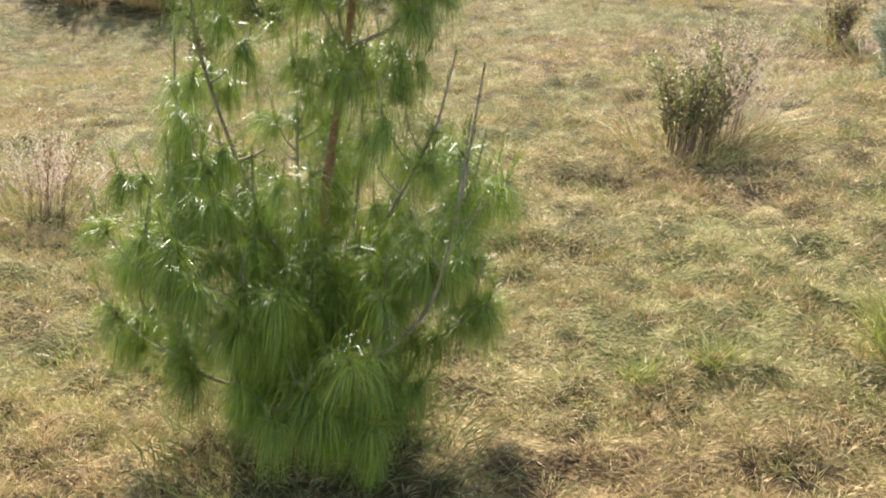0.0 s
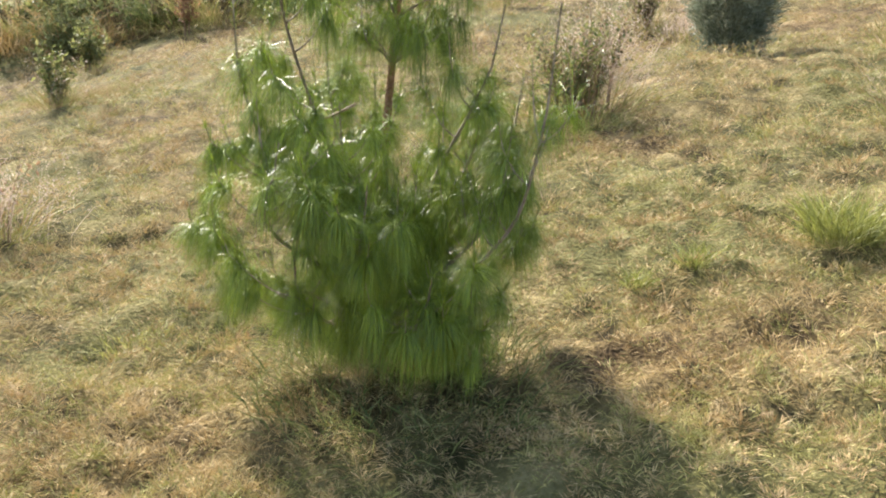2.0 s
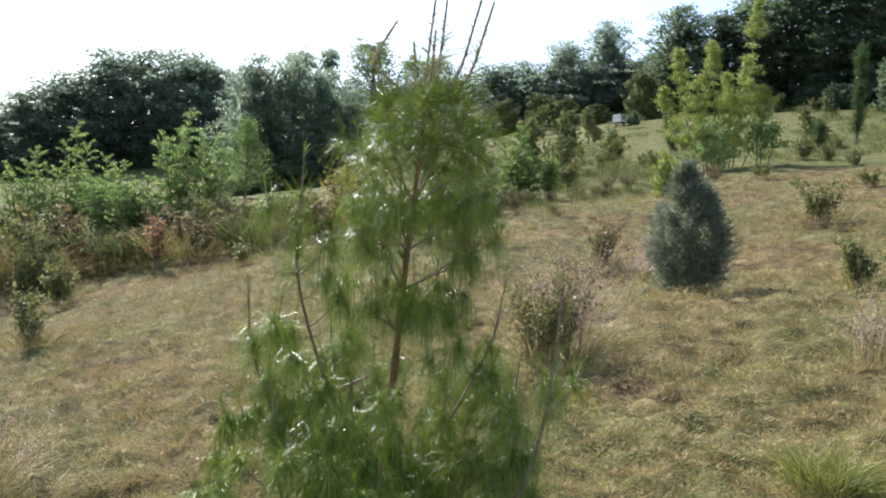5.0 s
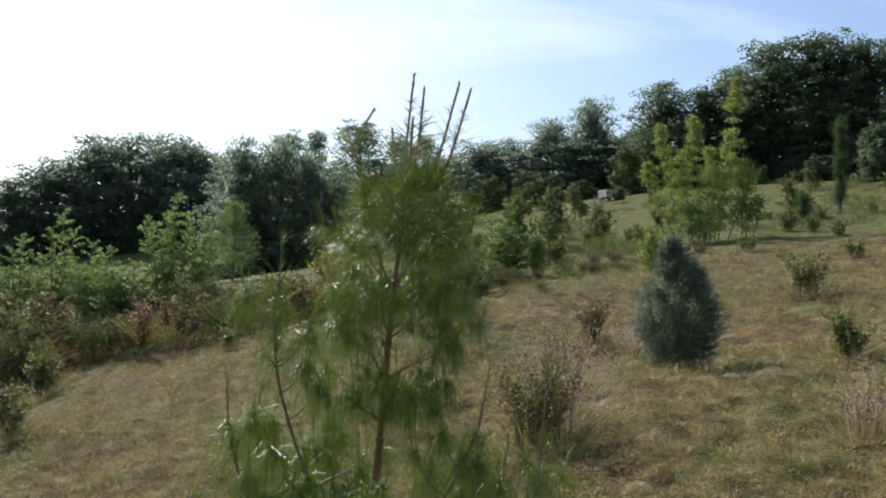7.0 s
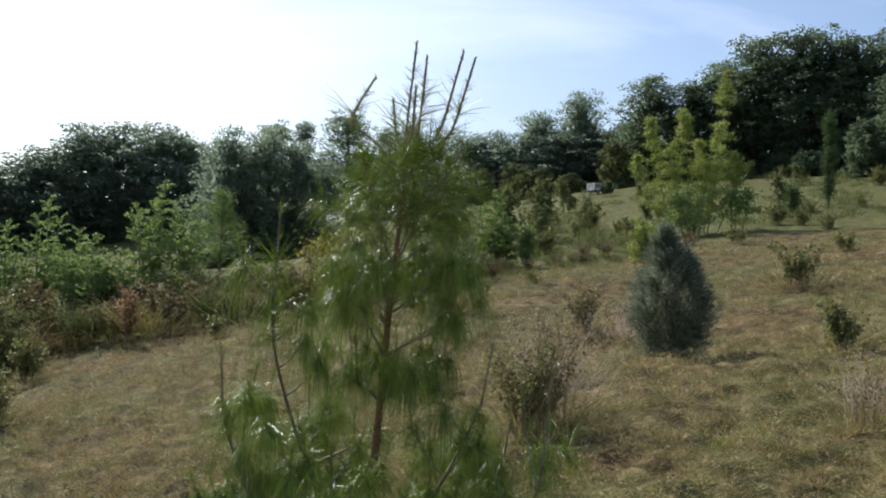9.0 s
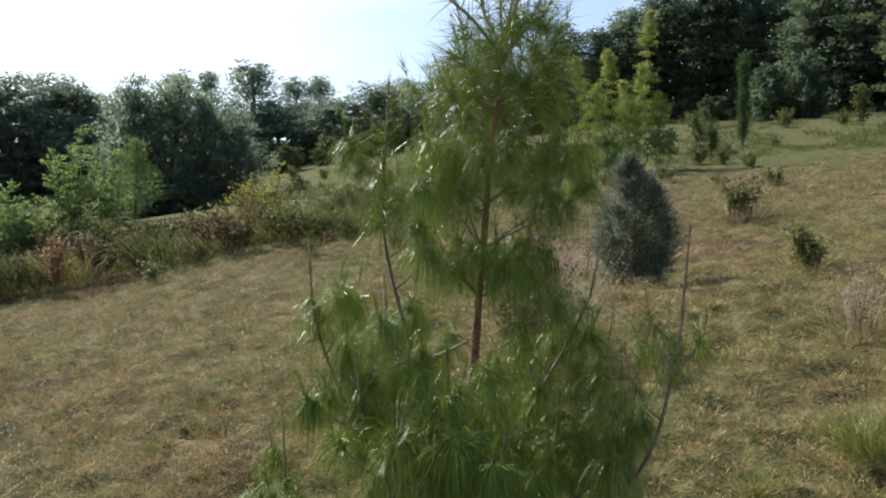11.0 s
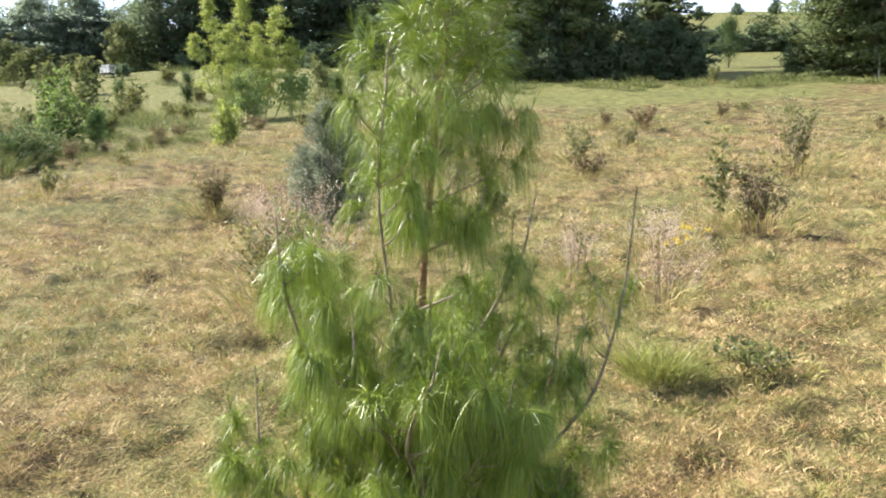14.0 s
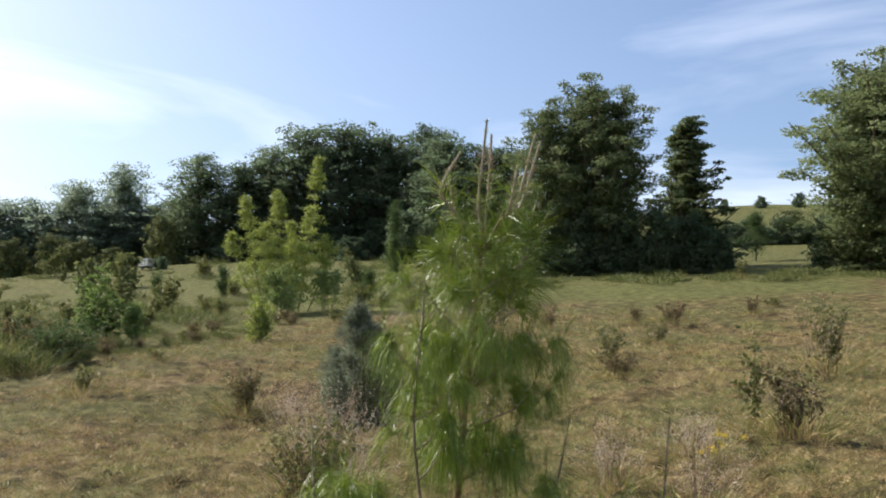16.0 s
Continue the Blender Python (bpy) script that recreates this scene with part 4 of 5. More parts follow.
leafy_sapling("dark_bush", -1.46, 13.1, 0.60, 1.25, 12, M_DARK_CON, "low dark olive bush at the mown edge", 2300, 0.06, 33, low=0.05, tip=0.8)
leafy_sapling("red_sapling", -5.93, 11.05, 0.82, 0.50, 2, M_RED_LEAF, "thin sapling with rust-red leaves", 420, 0.07, 13, low=0.35, stem_mat=M_WEED_STEM)
leafy_sapling("golden_bush", -3.75, 14.6, 1.05, 1.25, 9, M_GOLD, "yellow-green bush in the rough strip", 1500, 0.07, 30, low=0.1, tip=0.6)
small_conifer("conical_tree", -8.35, 22.3, 2.2, 1.9, M_YOUNG, "young conical grey-green tree in the second meadow", 1, 3600)
compound_sapling("young_sapling", -0.84, 15.3, 1.42, 1.05, 9, M_YOUNG, "young green leafy sapling at the field edge", 12, 15)
small_conifer("young_pine", -0.25, 15.0, 0.76, 0.66, M_YOUNG, "short young pine beside a taller one", 3, 1800)
small_conifer("slim_cypress", 7.63, 24.34, 2.85, 0.36, M_DARK_CON, "slim dark columnar cypress on the slope", 4, 3200, column=True)
small_conifer("small_conifer", 6.01, 21.53, 0.78, 0.36, M_DARK_CON, "small upright conifer in rough grass", 5, 1500, column=True)
small_conifer("small_conifer", 2.98, 25.82, 0.85, 0.42, M_DARK_CON, "small dark conifer beside the bamboo", 6, 1500, column=True)
small_conifer("small_conifer", 1.41, 28.44, 0.88, 0.36, M_DARK_CON, "small dark conifer on the slope", 7, 1500, column=True)


def build_rough_strip():
    """The belt of dry weeds along the field's far edge."""
    rng = np.random.default_rng(77)
    kinds = [weed("strip_weed", 0, 0, 0.62, 0.8, 16, m, l, 18, 0.075, 200 + k, 100, p, "rough strip weeds")
             for k, (m, l, p) in enumerate([(M_BROWN_LEAF, "dry brown weed clump in the rough strip", 0), (M_WEED_LEAF, "olive green weed clump in the rough strip", 0),
                                            (M_BROWN_LEAF, "dark dead weed clump in the rough strip", 0), (M_FOREST_WARM, "green bushy weed clump in the rough strip", 0)])]
    tall_grass = [tuft("tall_grass", 0, 0, 0.55, 0.9, 330, m, l, 210 + k, "rough strip grass", 0.012) for k, (m, l) in enumerate([(M_GRASS, "tall uncut grass in the rough strip"), (M_STRAW, "pale dry grass in the rough strip"), (M_RANK, "rank green grass in the rough strip")])]
    kinds += tall_grass
    first = set()
    for x in np.arange(-13, 3.2, 0.34):
        for row in range(2 if x > -1.6 else 3):
            xx = float(x + rng.uniform(-0.2, 0.2))
            yy = float(edge_y(xx)) + 0.35 + row * 0.75 + float(rng.uniform(-0.2, 0.2))
            k = (3, 6, 2, 6, 3, 1, 2, 6)[int(rng.integers(0, 8))] if xx > -1.6 else (0, 3, 6, 2, 3, 2, 1, 4)[int(rng.integers(0, 8))] if xx > -7.5 else (1, 5, 5, 3, 0, 4)[int(rng.integers(0, 6))]
            s = float(rng.uniform(0.55, 1.3)) * (0.42 if xx > -1.6 else 1.0) * (1.25 if xx < -7.5 else 1.0)
            m = pose(xx, yy, hz(xx, yy) - 0.02, 0, 0, float(rng.uniform(0, 360))) @ Matrix.Diagonal((s, s, s, 1))
            if k not in first:
                kinds[k].matrix_basis = m
                first.add(k)
            else:
                copy_thing(kinds[k], m).scale = (s, s, s)


build_rough_strip()


def build_hill_scrub():
    """Scattered shrubs and saplings on the rough slope behind the field."""
    rng = np.random.default_rng(78)
    a = weed("hill_shrub", 0, 17, 0.6, 0.6, 16, M_WEED_LEAF, "low olive shrub on the rough slope", 18, 0.09, 301, 80, 0, "hill shrubs")
    b = leafy_sapling("hill_sapling", -3.5, 31, 1.1, 0.9, 3, M_FOREST_WARM, "olive green sapling on the rough slope", 650, 0.12, 302, "hill saplings", low=0.25)
    c = tuft("hill_grass", 1.5, 18.0, 0.30, 0.9, 260, M_RANK, "tall uncut green grass tuft on the slope", 303, "hill grass", 0.010)
    for k in range(420):
        y = float(rng.uniform(16.5, 50)) if k < 230 else float(rng.uniform(13.5, 26))
        x = float(rng.uniform(-0.25 * y, 0.62 * y)) if k < 230 else float(rng.uniform(-3.5, 9.0))
        if y < edge_y(x) + (3 if k < 230 else 0.8) or (x > 6 and y < 20) or abs(x - 3.4) < 1.2 and y < 22:
            continue
        src = (a, c, c, c, b if k < 230 else a, c, c)[int(rng.integers(0, 7))]
        s = float(rng.uniform(0.4, 1.4)) * (1.0 if k < 230 else 0.65)
        copy_thing(src, pose(x, y, hz(x, y) - 0.02, 0, 0, float(rng.uniform(0, 360))) @ Matrix.Diagonal((s, s, s, 1))).scale = (s, s, s)


build_hill_scrub()

# ---- woods ----


def broadleaf(seed, tall, wide, n=9000, leaf=0.20, mat=M_FOREST, trunk=0.18, boughs=40, base=0.12, pointed=0.0, name="tree", dense=0.60, clump=0.10, lift=0.3):
    """A tree at the origin: trunk, boughs that reach to the crown's outline, leaf sprays along them, thinner towards the tips."""
    rng = np.random.default_rng(seed + 700)
    e = new(name)
    wood = Heap()
    stem = spline([(0, 0, -0.3), (rng.normal() * 0.15, rng.normal() * 0.15, tall * 0.35), (rng.normal() * 0.25, rng.normal() * 0.25, tall * 0.93)], 14)
    tube(wood, stem, 0.018 * tall + 0.04, 0.02, 8, 0.08, rng)
    cl, sz = [], []
    for q in range(boughs):
        u = base + (1 - base) * (q + rng.uniform(0, 1)) / boughs
        prof = math.sin(math.pi * min(1, (u - base) / (1 - base) * 0.84 + 0.14)) ** 0.7 if not pointed else ((1 - u) ** pointed * 1.1)
        a, r = q * 2.39996 + rng.normal() * 0.3, wide * 0.5 * prof * rng.uniform(0.6, 1.2)
        c = np.array([math.cos(a) * r, math.sin(a) * r, u * tall])
        s = stem[int(13 * max(0.05, min(0.97, u - lift * r / tall)))]
        line = spline([s, s * 0.5 + c * 0.5 - (0, 0, 0.10 * r), c], 9)
        tube(wood, line[::2], 0.006 * tall, 0.010, 4, 0.1, rng)
        for m in range(5):
            f = 0.30 + 0.70 * (m + rng.uniform(0.2, 0.9)) / 5
            cl.append(line[min(8, int(f * 8.5))] + rng.normal(size=3) * wide * 0.035)
            sz.append(wide * clump * (1.25 - 0.75 * f) * rng.uniform(0.7, 1.35))
    part("trunk", wood.mesh("trunk"), M_BARK, e)
    cl, sz = np.array(cl), np.array(sz)
    odds = sz ** 1.6
    k = rng.choice(len(cl), n, p=odds / odds.sum())
    flatten = np.array([1.2, 1.2, 0.62])
    way = rng.normal(size=(n, 3))
    way = way * np.minimum(1, 1.75 / np.maximum(np.linalg.norm(way, axis=1), 0.1))[:, None]
    at = cl[k] + way * sz[k][:, None] * 0.66 * flatten
    at[:, 2] = np.maximum(at[:, 2], 0.05)
    way = unit(way)
    crown = Heap()
    face = unit(way + (0, 0, 0.55) + rng.normal(size=(n, 3)) * 0.60)
    d = unit(np.cross(face, rng.normal(size=(n, 3))))
    s = np.cross(face, d)
    size = (leaf * rng.uniform(0.5, 1.35, n))[:, None]
    crown.add(np.stack([at - d * size * 0.5, at + s * size * 0.5 + d * size * 0.1, at + d * size * 0.55 - s * size * 0.2 + face * size * 0.1], 1).reshape(-1, 3), np.arange(n * 3).reshape(-1, 3))
    if dense:
        # the shaded inner mass: larger clusters of leaves round the stem
        k = 600
        u = rng.uniform(0.0, 1.0, k)
        prof = (1 - u) ** pointed * 1.1 if pointed else np.sin(np.pi * np.minimum(1, u * 0.86 + 0.14)) ** 0.8
        th, r = rng.uniform(0, 2 * np.pi, k), prof * wide * 0.5 * dense * np.sqrt(rng.uniform(0.1, 1.0, k))
        mid = np.stack([np.cos(th) * r, np.sin(th) * r, np.maximum((base + (1 - base) * u) * tall * 0.82, 0.05)], 1)
        a, b = unit(rng.normal(size=(k, 3))), unit(rng.normal(size=(k, 3)))
        size = (wide * 0.060 * rng.uniform(0.6, 1.3, k))[:, None]
        crown.add(np.stack([mid - a * size, mid + b * size * 0.8, mid + a * size - b * size * 0.3], 1).reshape(-1, 3), np.arange(k * 3).reshape(-1, 3))
    part("crown", crown.mesh("crown", False), mat, e)
    return e


LEFT_WOOD = [(-33.1, 49.3, 4.4, 5.6), (-31.0, 50.6, 5.0, 5.6), (-29.1, 51.7, 6.0, 5.6), (-27.1, 52.7, 7.1, 5.8), (-25.1, 53.7, 7.2, 5.8), (-23.0, 54.5, 6.9, 5.8), (-21.4, 55.1, 6.2, 5.0)]
SECOND_WOOD = [(-13.5, 38.8, 6.0, 3.0), (-12.2, 39.2, 6.1, 3.2), (-10.7, 39.7, 5.0, 3.0), (-9.6, 40.2, 4.0, 2.4), (-14.4, 40.5, 5.6, 3.0)]
OPEN_TREES = [(-17.0, 58.7, 6.8, 2.4), (-15.4, 59.1, 6.8, 1.9), (-12.7, 59.7, 7.0, 3.6), (-10.3, 62.2, 5.8, 2.4), (-8.8, 62.4, 5.8, 2.1)]
MID_WOOD = [(-19.0, 57.0, 4.2, 4.4), (-16.5, 57.0, 3.8, 4.2), (-13.6, 58.0, 3.8, 4.4), (-10.5, 58.4, 3.8, 4.4), (-7.5, 58.5, 3.9, 4.4), (-4.6, 58.8, 4.5, 4.2), (-2.4, 58.9, 4.4, 4.2), (-0.5, 59.6, 5.7, 2.9), (2.2, 59.6, 6.5, 3.4), (1.0, 58.6, 4.2, 3.8), (3.8, 58.9, 4.0, 3.8), (5.6, 57.5, 4.4, 3.6)]
DARK_WOOD = [(6.2, 53.7, 6.4, 3.7), (8.4, 53.4, 6.0, 3.6), (9.9, 53.1, 6.8, 3.8), (11.8, 52.8, 8.0, 4.4), (13.9, 52.3, 8.3, 4.4), (15.5, 51.9, 7.8, 3.8), (17.1, 51.4, 7.4, 3.8), (18.4, 50.0, 8.0, 3.8), (19.1, 44.7, 6.2, 3.8), (20.5, 44.1, 6.2, 3.6), (17.8, 46.0, 6.9, 3.6)]
BIG_TREES = [(14.4, 27.5, 6.3, 2.4), (15.4, 27.0, 7.1, 3.1), (16.5, 26.3, 6.5, 2.7), (21.7, 20.3, 6.9, 4.1), (22.7, 19.2, 6.6, 3.6)]
UNDERGROWTH = [(13.6, 26.8, 1.8, 2.3), (14.8, 26.2, 2.1, 2.5), (16.0, 25.5, 2.0, 2.5), (17.1, 24.7, 2.2, 2.5), (18.1, 24.2, 2.0, 2.3), (18.8, 23.9, 1.6, 1.7), (13.7, 40.8, 2.6, 2.6), (15.2, 40.3, 3.0, 2.8), (20.8, 21.4, 1.7, 1.1), (12.6, 46.0, 1.4, 2.0)]
MID_SHRUBS = [(-4.8, 52.8, 1.6, 1.9), (-3.5, 52.9, 2.2, 2.2), (-1.6, 53.0, 2.3, 2.6), (-0.2, 53.0, 1.8, 2.2), (4.0, 52.9, 3.0, 2.8), (1.5, 53.0, 1.3, 1.9), (-7.0, 52.0, 1.8, 2.2), (-9.0, 50.5, 1.6, 2.2)]
FAR_HEDGE = [(34.2 + 0.62 * k, 42.7 - 0.57 * k, 1.45 + 0.35 * math.sin(2.3 * k), 2.2) for k in range(10)] + [(57.0, 67.6, 1.2, 1.6), (59.5, 65.7, 1.4, 1.8), (54.6, 69.8, 1.1, 1.5)]


def plant(protos, spots, label, category, group, seed, broad=1.0):
    """Copies of the model trees, each stretched to its own height and spread."""
    rng = np.random.default_rng(seed)
    for k, (x, y, tall, wide) in enumerate(spots):
        src, h, w = protos[k % len(protos)]
        m = pose(x, y, hz(x, y) - 0.05, 0, 0, float(rng.uniform(0, 360)))
        s = (broad * wide / w, broad * wide / w, tall / h)
        if src.get("label"):
            ob = copy_thing(src, m)
        else:
            ob = src
            ob.matrix_basis = m
        ob.scale = s
        tagged(ob, label, category, group)


ROUND = [(broadleaf(k, 6.0, 4.5, 14000, 0.125, M_FOREST_HAZE, boughs=48, base=0.0, name="forest_tree"), 6.0, 4.5) for k in range(4)]
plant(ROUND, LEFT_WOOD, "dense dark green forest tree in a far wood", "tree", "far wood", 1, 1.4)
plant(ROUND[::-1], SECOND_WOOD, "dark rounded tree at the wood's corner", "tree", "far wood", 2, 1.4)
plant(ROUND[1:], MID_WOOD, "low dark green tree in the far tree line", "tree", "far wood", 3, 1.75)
DARK = [(broadleaf(10 + k, 8.0, 4.2, 15500, 0.13, M_FOREST, boughs=54, base=0.0, name="dark_forest_tree"), 8.0, 4.2) for k in range(3)]
plant(DARK, DARK_WOOD, "tall dark shaded forest tree", "tree", "dark wood", 4, 1.7)
OPEN = [(broadleaf(20 + k, 6.8, 2.6, 7500, 0.12, M_FOREST_HAZE, boughs=18, base=0.42, trunk=0.5, name="open_tree", dense=0, clump=0.15), 6.8, 2.6) for k in range(2)]
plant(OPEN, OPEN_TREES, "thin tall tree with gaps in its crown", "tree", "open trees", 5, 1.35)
BIG = [(broadleaf(30 + k, 7.0, 3.6, 40000, 0.085, M_FIELD_TREE, boughs=52, base=0.08, name="large_tree", dense=0.34, clump=0.085), 7.0, 3.6) for k in range(2)]
plant(BIG, BIG_TREES, "large leafy tree at the top of the field", "tree", "field trees", 6, 1.5)
POINTED = [(broadleaf(40, 5.5, 2.5, 20000, 0.075, M_FIELD_TREE, boughs=42, base=0.1, pointed=1.0, name="pointed_tree", dense=0.34, clump=0.055), 5.5, 2.5)]
plant(POINTED, [(20.0, 27.0, 5.8, 5.2)], "pointed dark green tree behind undergrowth", "tree", "field trees", 7)
LOW = [(broadleaf(50 + k, 2.0, 2.4, 4500, 0.11, M_FOREST, boughs=19, base=0.0, name="undergrowth_bush"), 2.0, 2.4) for k in range(3)]
plant(LOW, UNDERGROWTH, "dark green undergrowth bush", "bush", "undergrowth", 8)
plant(LOW[::-1], FAR_HEDGE, "green hedge bush on the far hill", "bush", "far hedge", 9)
SHRUB = [(broadleaf(60 + k, 2.0, 2.2, 3800, 0.13, M_FOREST_WARM, boughs=19, base=0.0, name="olive_shrub"), 2.0, 2.2) for k in range(2)]
plant(SHRUB, MID_SHRUBS, "olive brown shrub before the far wood", "bush", "hill shrubs", 10)
small_conifer("round_conifer", 24.3, 28.8, 2.05, 2.0, M_DARK_CON, "dark rounded conifer standing in grass", 9, 5200)


WOOD_EDGE = [(-33.0, 47.0), (-30.0, 48.5), (-27.0, 50.0), (-24.0, 51.5), (-21.0, 52.5), (-18.0, 54.0), (-15.0, 55.0), (-12.0, 55.5), (-9.0, 56.0), (-6.0, 56.5), (7.5, 51.5), (10.0, 51.0), (12.5, 50.0), (15.0, 49.0), (17.5, 46.5), (-13.0, 37.2), (-11.2, 37.8)]
SCRUB = [(broadleaf(70 + k, 2.2, 3.2, 3600, 0.12, M_FOREST, boughs=14, base=0.0, name="wood_edge_bush"), 2.2, 3.2) for k in range(2)]
plant(SCRUB, [(x, y, 2.0 + 0.5 * math.sin(3 * x), 3.6) for x, y in WOOD_EDGE], "dark bush along the wood's edge", "bush", "wood edge", 11)


def build_wood_foot():
    """Tall rough grass along the foot of the trees at the head of the field."""
    rng = np.random.default_rng(91)
    src = tuft("rough_grass", 12.2, 23.5, 0.26, 0.9, 200, M_RANK, "tall uncut grass at the foot of the trees", 400, "wood foot grass", 0.016)
    for k in range(34):
        u = float(rng.uniform(0, 1))
        x, y = 11.0 + 10.0 * u, 25.0 - 5.6 * u - float(rng.uniform(0, 3.5))
        s = float(rng.uniform(0.5, 1.3))
        copy_thing(src, pose(x, y, hz(x, y) - 0.02, 0, 0, float(rng.uniform(0, 360)))).scale = (s, s, s)


build_wood_foot()


def box(heap, cx, cy, cz, sx, sy, sz):
    v = np.array([(a, b, c) for a in (-1, 1) for b in (-1, 1) for c in (-1, 1)], float) * (sx / 2, sy / 2, sz / 2) + (cx, cy, cz)
    heap.add(v, [(0, 1, 3, 2), (4, 6, 7, 5), (0, 4, 5, 1), (2, 3, 7, 6), (0, 2, 6, 4), (1, 5, 7, 3)])


def wheel(parent, x, y, z, r, w):
    h = Heap()
    tube(h, [(x, y - w / 2, z), (x, y - w / 2 + 0.01, z), (x, y + w / 2 - 0.01, z), (x, y + w / 2, z)], r, r, 18)
    ty = part("wheel", h.mesh("wheel"), M_RUBBER, parent)
    h = Heap()
    tube(h, [(x, y - w / 2 - 0.01, z), (x, y + w / 2 + 0.01, z)], r * 0.55, r * 0.55, 14)
    part("rim", h.mesh("rim"), M_WHITE, ty)


def build_cart():
    x, y = 2.35, 43.0
    e = thing("slatted_cart", (x, y, hz(x, y)), "small white slatted cart standing before the wood", "cart", turn=-58, size=0.5)
    for k in range(4):
        h = Heap()
        box(h, 0, -0.38, 0.42 + k * 0.16, 1.2, 0.03, 0.09)
        box(h, 0, 0.38, 0.42 + k * 0.16, 1.2, 0.03, 0.09)
        part("slat", h.mesh("slat", False), M_WHITE, e)
    for px in (-0.58, 0.0, 0.58):
        for py in (-0.36, 0.36):
            h = Heap()
            box(h, px, py, 0.62, 0.05, 0.05, 0.72)
            part("upright", h.mesh("upright", False), M_WHITE, e)
    h = Heap()
    box(h, 0, 0, 0.30, 1.24, 0.80, 0.08)
    part("bed", h.mesh("bed", False), M_DARK_METAL, e)
    h = Heap()
    box(h, 0, 0, 1.0, 1.26, 0.82, 0.05)
    part("roof", h.mesh("roof", False), M_WHITE, e)
    wheel(e, 0.0, -0.44, 0.16, 0.16, 0.1)
    wheel(e, 0.0, 0.44, 0.16, 0.16, 0.1)


build_cart()
plant(LOW, [(2.95, 42.8, 0.62, 0.95)], "low dark bush beside a white cart", "bush", "hill shrubs", 12)


def build_posts():
    for x, y, lean, h in ((21.5, 18.8, 0.0, 0.55), (22.0, 18.4, 5.0, 0.60)):
        hp = Heap()
        tube(hp, [(0, 0, -0.1), (0.01, 0, h * 0.5), (0, 0, h), (0, 0, h + 0.004)], 0.035, 0.03, 8)
        ob = part("fence_post", hp.mesh("fence_post"), M_POST)
        ob.matrix_basis = pose(x, y, hz(x, y), 0, lean, 0)
        tagged(ob, "grey weathered wooden post standing in grass", "post", "field posts")


build_posts()

# ---- cut grass over the near field ----


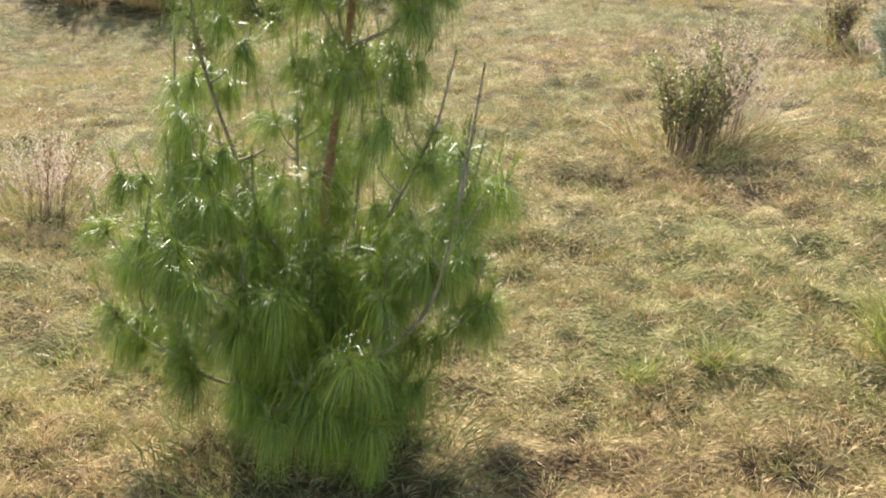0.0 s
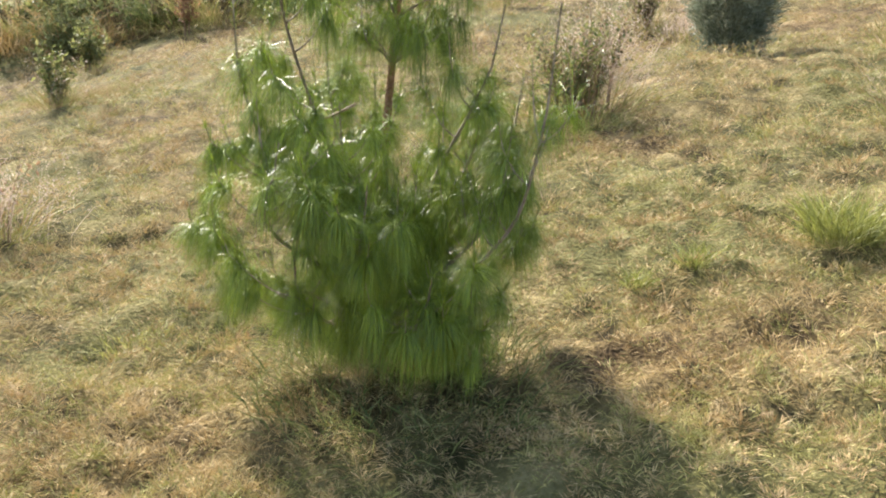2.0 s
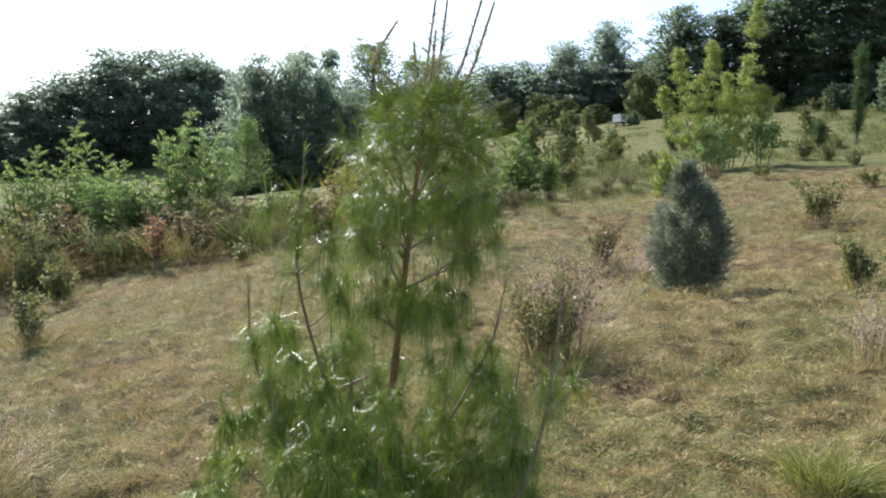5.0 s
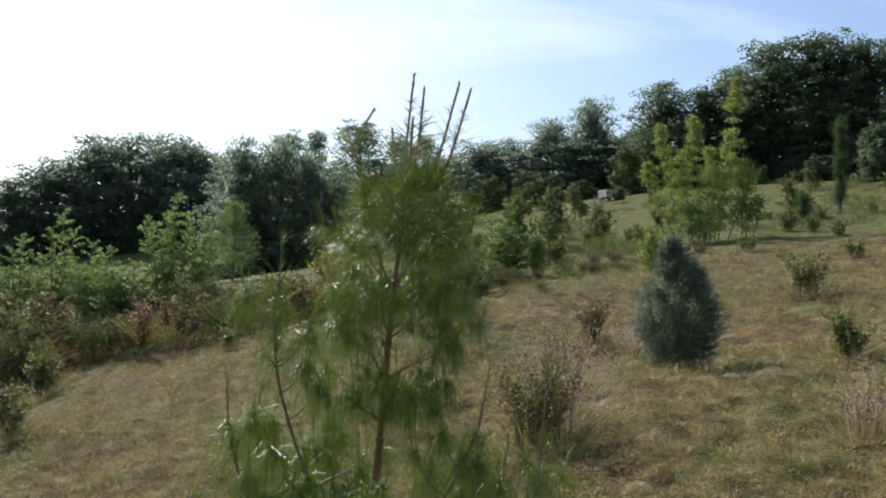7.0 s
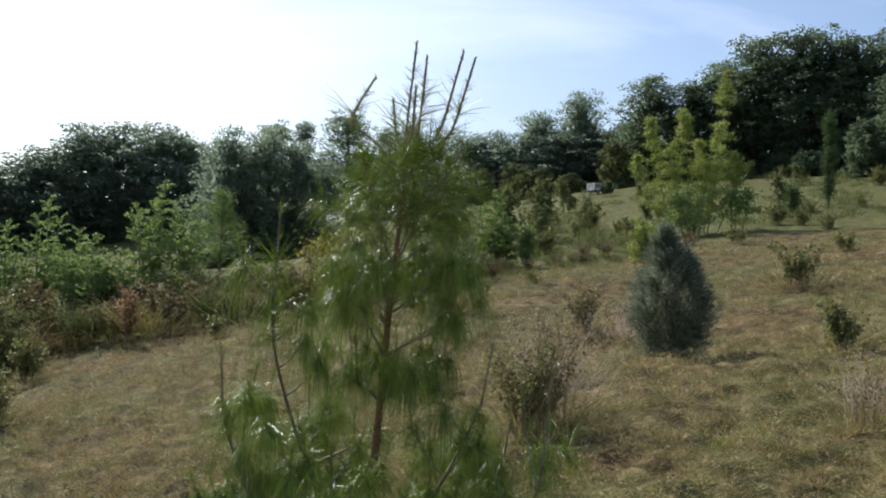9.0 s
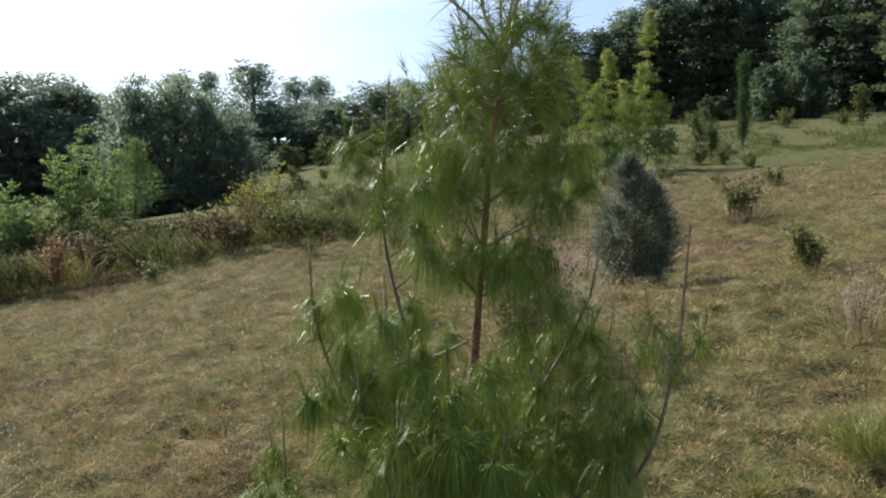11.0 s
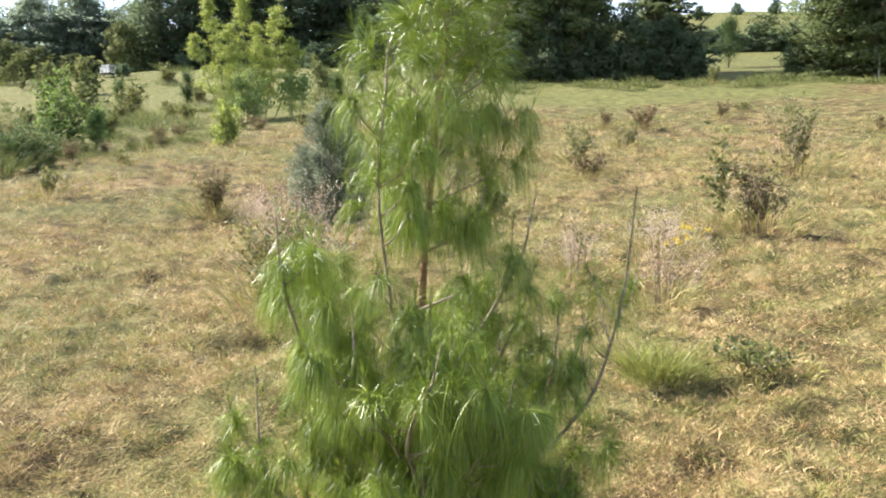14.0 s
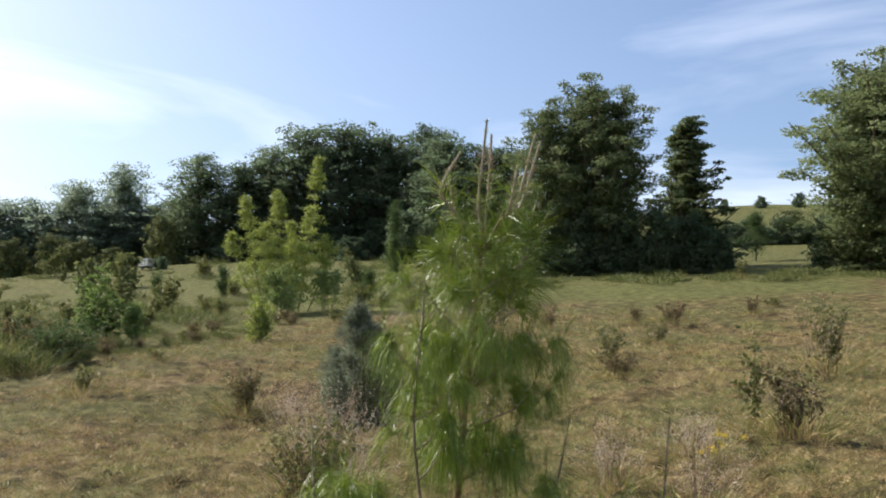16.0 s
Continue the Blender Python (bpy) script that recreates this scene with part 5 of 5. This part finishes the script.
def build_near_grass():
    rng = np.random.default_rng(21)
    n = 450000

    def spots(count):
        r = np.exp(rng.uniform(math.log(1.3), math.log(21.0), count))
        a = np.where(rng.uniform(size=count) < 0.10, rng.uniform(-np.pi, np.pi, count), rng.uniform(radians(-46), radians(60), count))
        return -0.5 + np.sin(a) * r, -3.3 + np.cos(a) * r, r

    # small domed tussocks of short blades that point outwards, with chopped straw strewn over and between them
    tx, ty, tr = spots(13500)
    mark, hue = rng.uniform(size=len(tx)), rng.uniform(size=len(tx))
    wide = (0.018 + 0.0060 * tr) * (0.55 + 0.9 * mark)
    x, y, r = spots(n)
    own = rng.integers(0, len(tx), n)
    pull = rng.uniform(size=n) < 0.80
    turn, off = rng.uniform(0, 2 * np.pi, n), np.sqrt(rng.uniform(0, 1, n))
    x = np.where(pull, tx[own] + np.cos(turn) * off * wide[own], x)
    y = np.where(pull, ty[own] + np.sin(turn) * off * wide[own], y)
    r = np.where(pull, tr[own], r)
    keep = (y < edge_y(x)) & (rng.uniform(size=n) < np.clip((22.0 - r) / 8.0, 0, 1))
    x, y, r, own, pull, turn, off = x[keep], y[keep], r[keep], own[keep], pull[keep], turn[keep], off[keep]
    m = len(x)
    swath = value_noise(0.16 * x + 0.02 * y, y - 0.12 * x, 0.34, 8)
    near = np.clip(1.4 - r / 18, 0.4, 1)
    dome = np.where(pull, wide[own] * (0.85 + 0.05 * r) * np.sqrt(1 - 0.96 * off * off) * (0.4 + 1.1 * swath), rng.uniform(0, 0.02, m)) * near
    root = np.stack([x, y, height(x, y) + lumps(x, y) - 0.006 + dome], 1)
    flat = ~pull & (rng.uniform(size=m) < 0.8)
    long = ~pull & (rng.uniform(size=m) < 0.16)
    th = np.where(pull, turn + rng.normal(size=m) * 0.5, turn)
    tilt = np.where(flat, rng.uniform(-0.1, 0.5, m), np.clip(1.9 - 1.6 * off, 0.1, 2) * rng.uniform(0.5, 1.6, m))
    lean = unit(np.stack([np.cos(th), np.sin(th), tilt], 1))
    size = 0.75 + 0.055 * r
    ln = np.where(long, rng.uniform(0.06, 0.14, m), rng.uniform(0.022, 0.056, m)) * size
    wd = np.where(long, 0.6, 1.0) * rng.uniform(0.0018, 0.0036, m) * (0.50 + 0.105 * r)
    v, f = blades(root, lean, ln, wd, rng.uniform(0.0, 0.5, m), rng)
    pick = np.where(pull, hue[own], rng.uniform(0, 0.75, m))
    # upright tufts of stubble that stand out of the carpet and shade it
    ux, uy, ur = spots(12500)
    grow = value_noise(0.5 * ux, uy - 0.12 * ux, 0.30, 12)
    stay = (uy < edge_y(ux)) & (grow > 0.36) & (ur < 20)
    ux, uy, ur = ux[stay], uy[stay], ur[stay]
    tint, vigour = rng.uniform(0.1, 1.0, len(ux)), rng.uniform(0.6, 1.5, len(ux))
    own = np.repeat(np.arange(len(ux)), 26)
    k = len(own)
    th, off = rng.uniform(0, 2 * np.pi, k), np.sqrt(rng.uniform(0, 1, k))
    rad = (0.014 + 0.0042 * ur[own]) * vigour[own]
    x, y = ux[own] + np.cos(th) * off * rad, uy[own] + np.sin(th) * off * rad
    root = np.stack([x, y, height(x, y) + lumps(x, y) - 0.004], 1)
    lean = unit(np.stack([np.cos(th) * (0.25 + off), np.sin(th) * (0.25 + off), rng.uniform(0.5, 1.7, k)], 1) + rng.normal(size=(k, 3)) * 0.25)
    v2, f2 = blades(root, lean, (0.032 + 0.0046 * ur[own]) * vigour[own] * rng.uniform(0.6, 1.4, k), rng.uniform(0.0014, 0.0030, k) * (0.7 + 0.13 * ur[own]), rng.uniform(0.0, 0.6, k), rng)
    v, pick = np.concatenate([v, v2]), np.concatenate([pick, tint[own]])
    for name, mat, sel, label in (("straw_litter", M_STRAW, pick < 0.46, "cut dry straw lying over the field"), ("cut_grass", M_GRASS, (pick >= 0.46) & (pick < 0.96), "short mown grass, straw and green"), ("young_grass", M_GREEN_BLADE, pick >= 0.96, "fresh green grass between the stubble")):
        idx = np.nonzero(sel)[0]
        vv = v.reshape(-1, 4, 3)[idx].reshape(-1, 3)
        b = np.arange(len(idx))[:, None] * 4
        ff = np.concatenate([b + np.array([0, 1, 3]), b + np.array([3, 1, 2])])
        ob = part(name, mesh_of(name, vv, ff, False), mat)
        tagged(ob, label, "grass", kind="stuff")


build_near_grass()
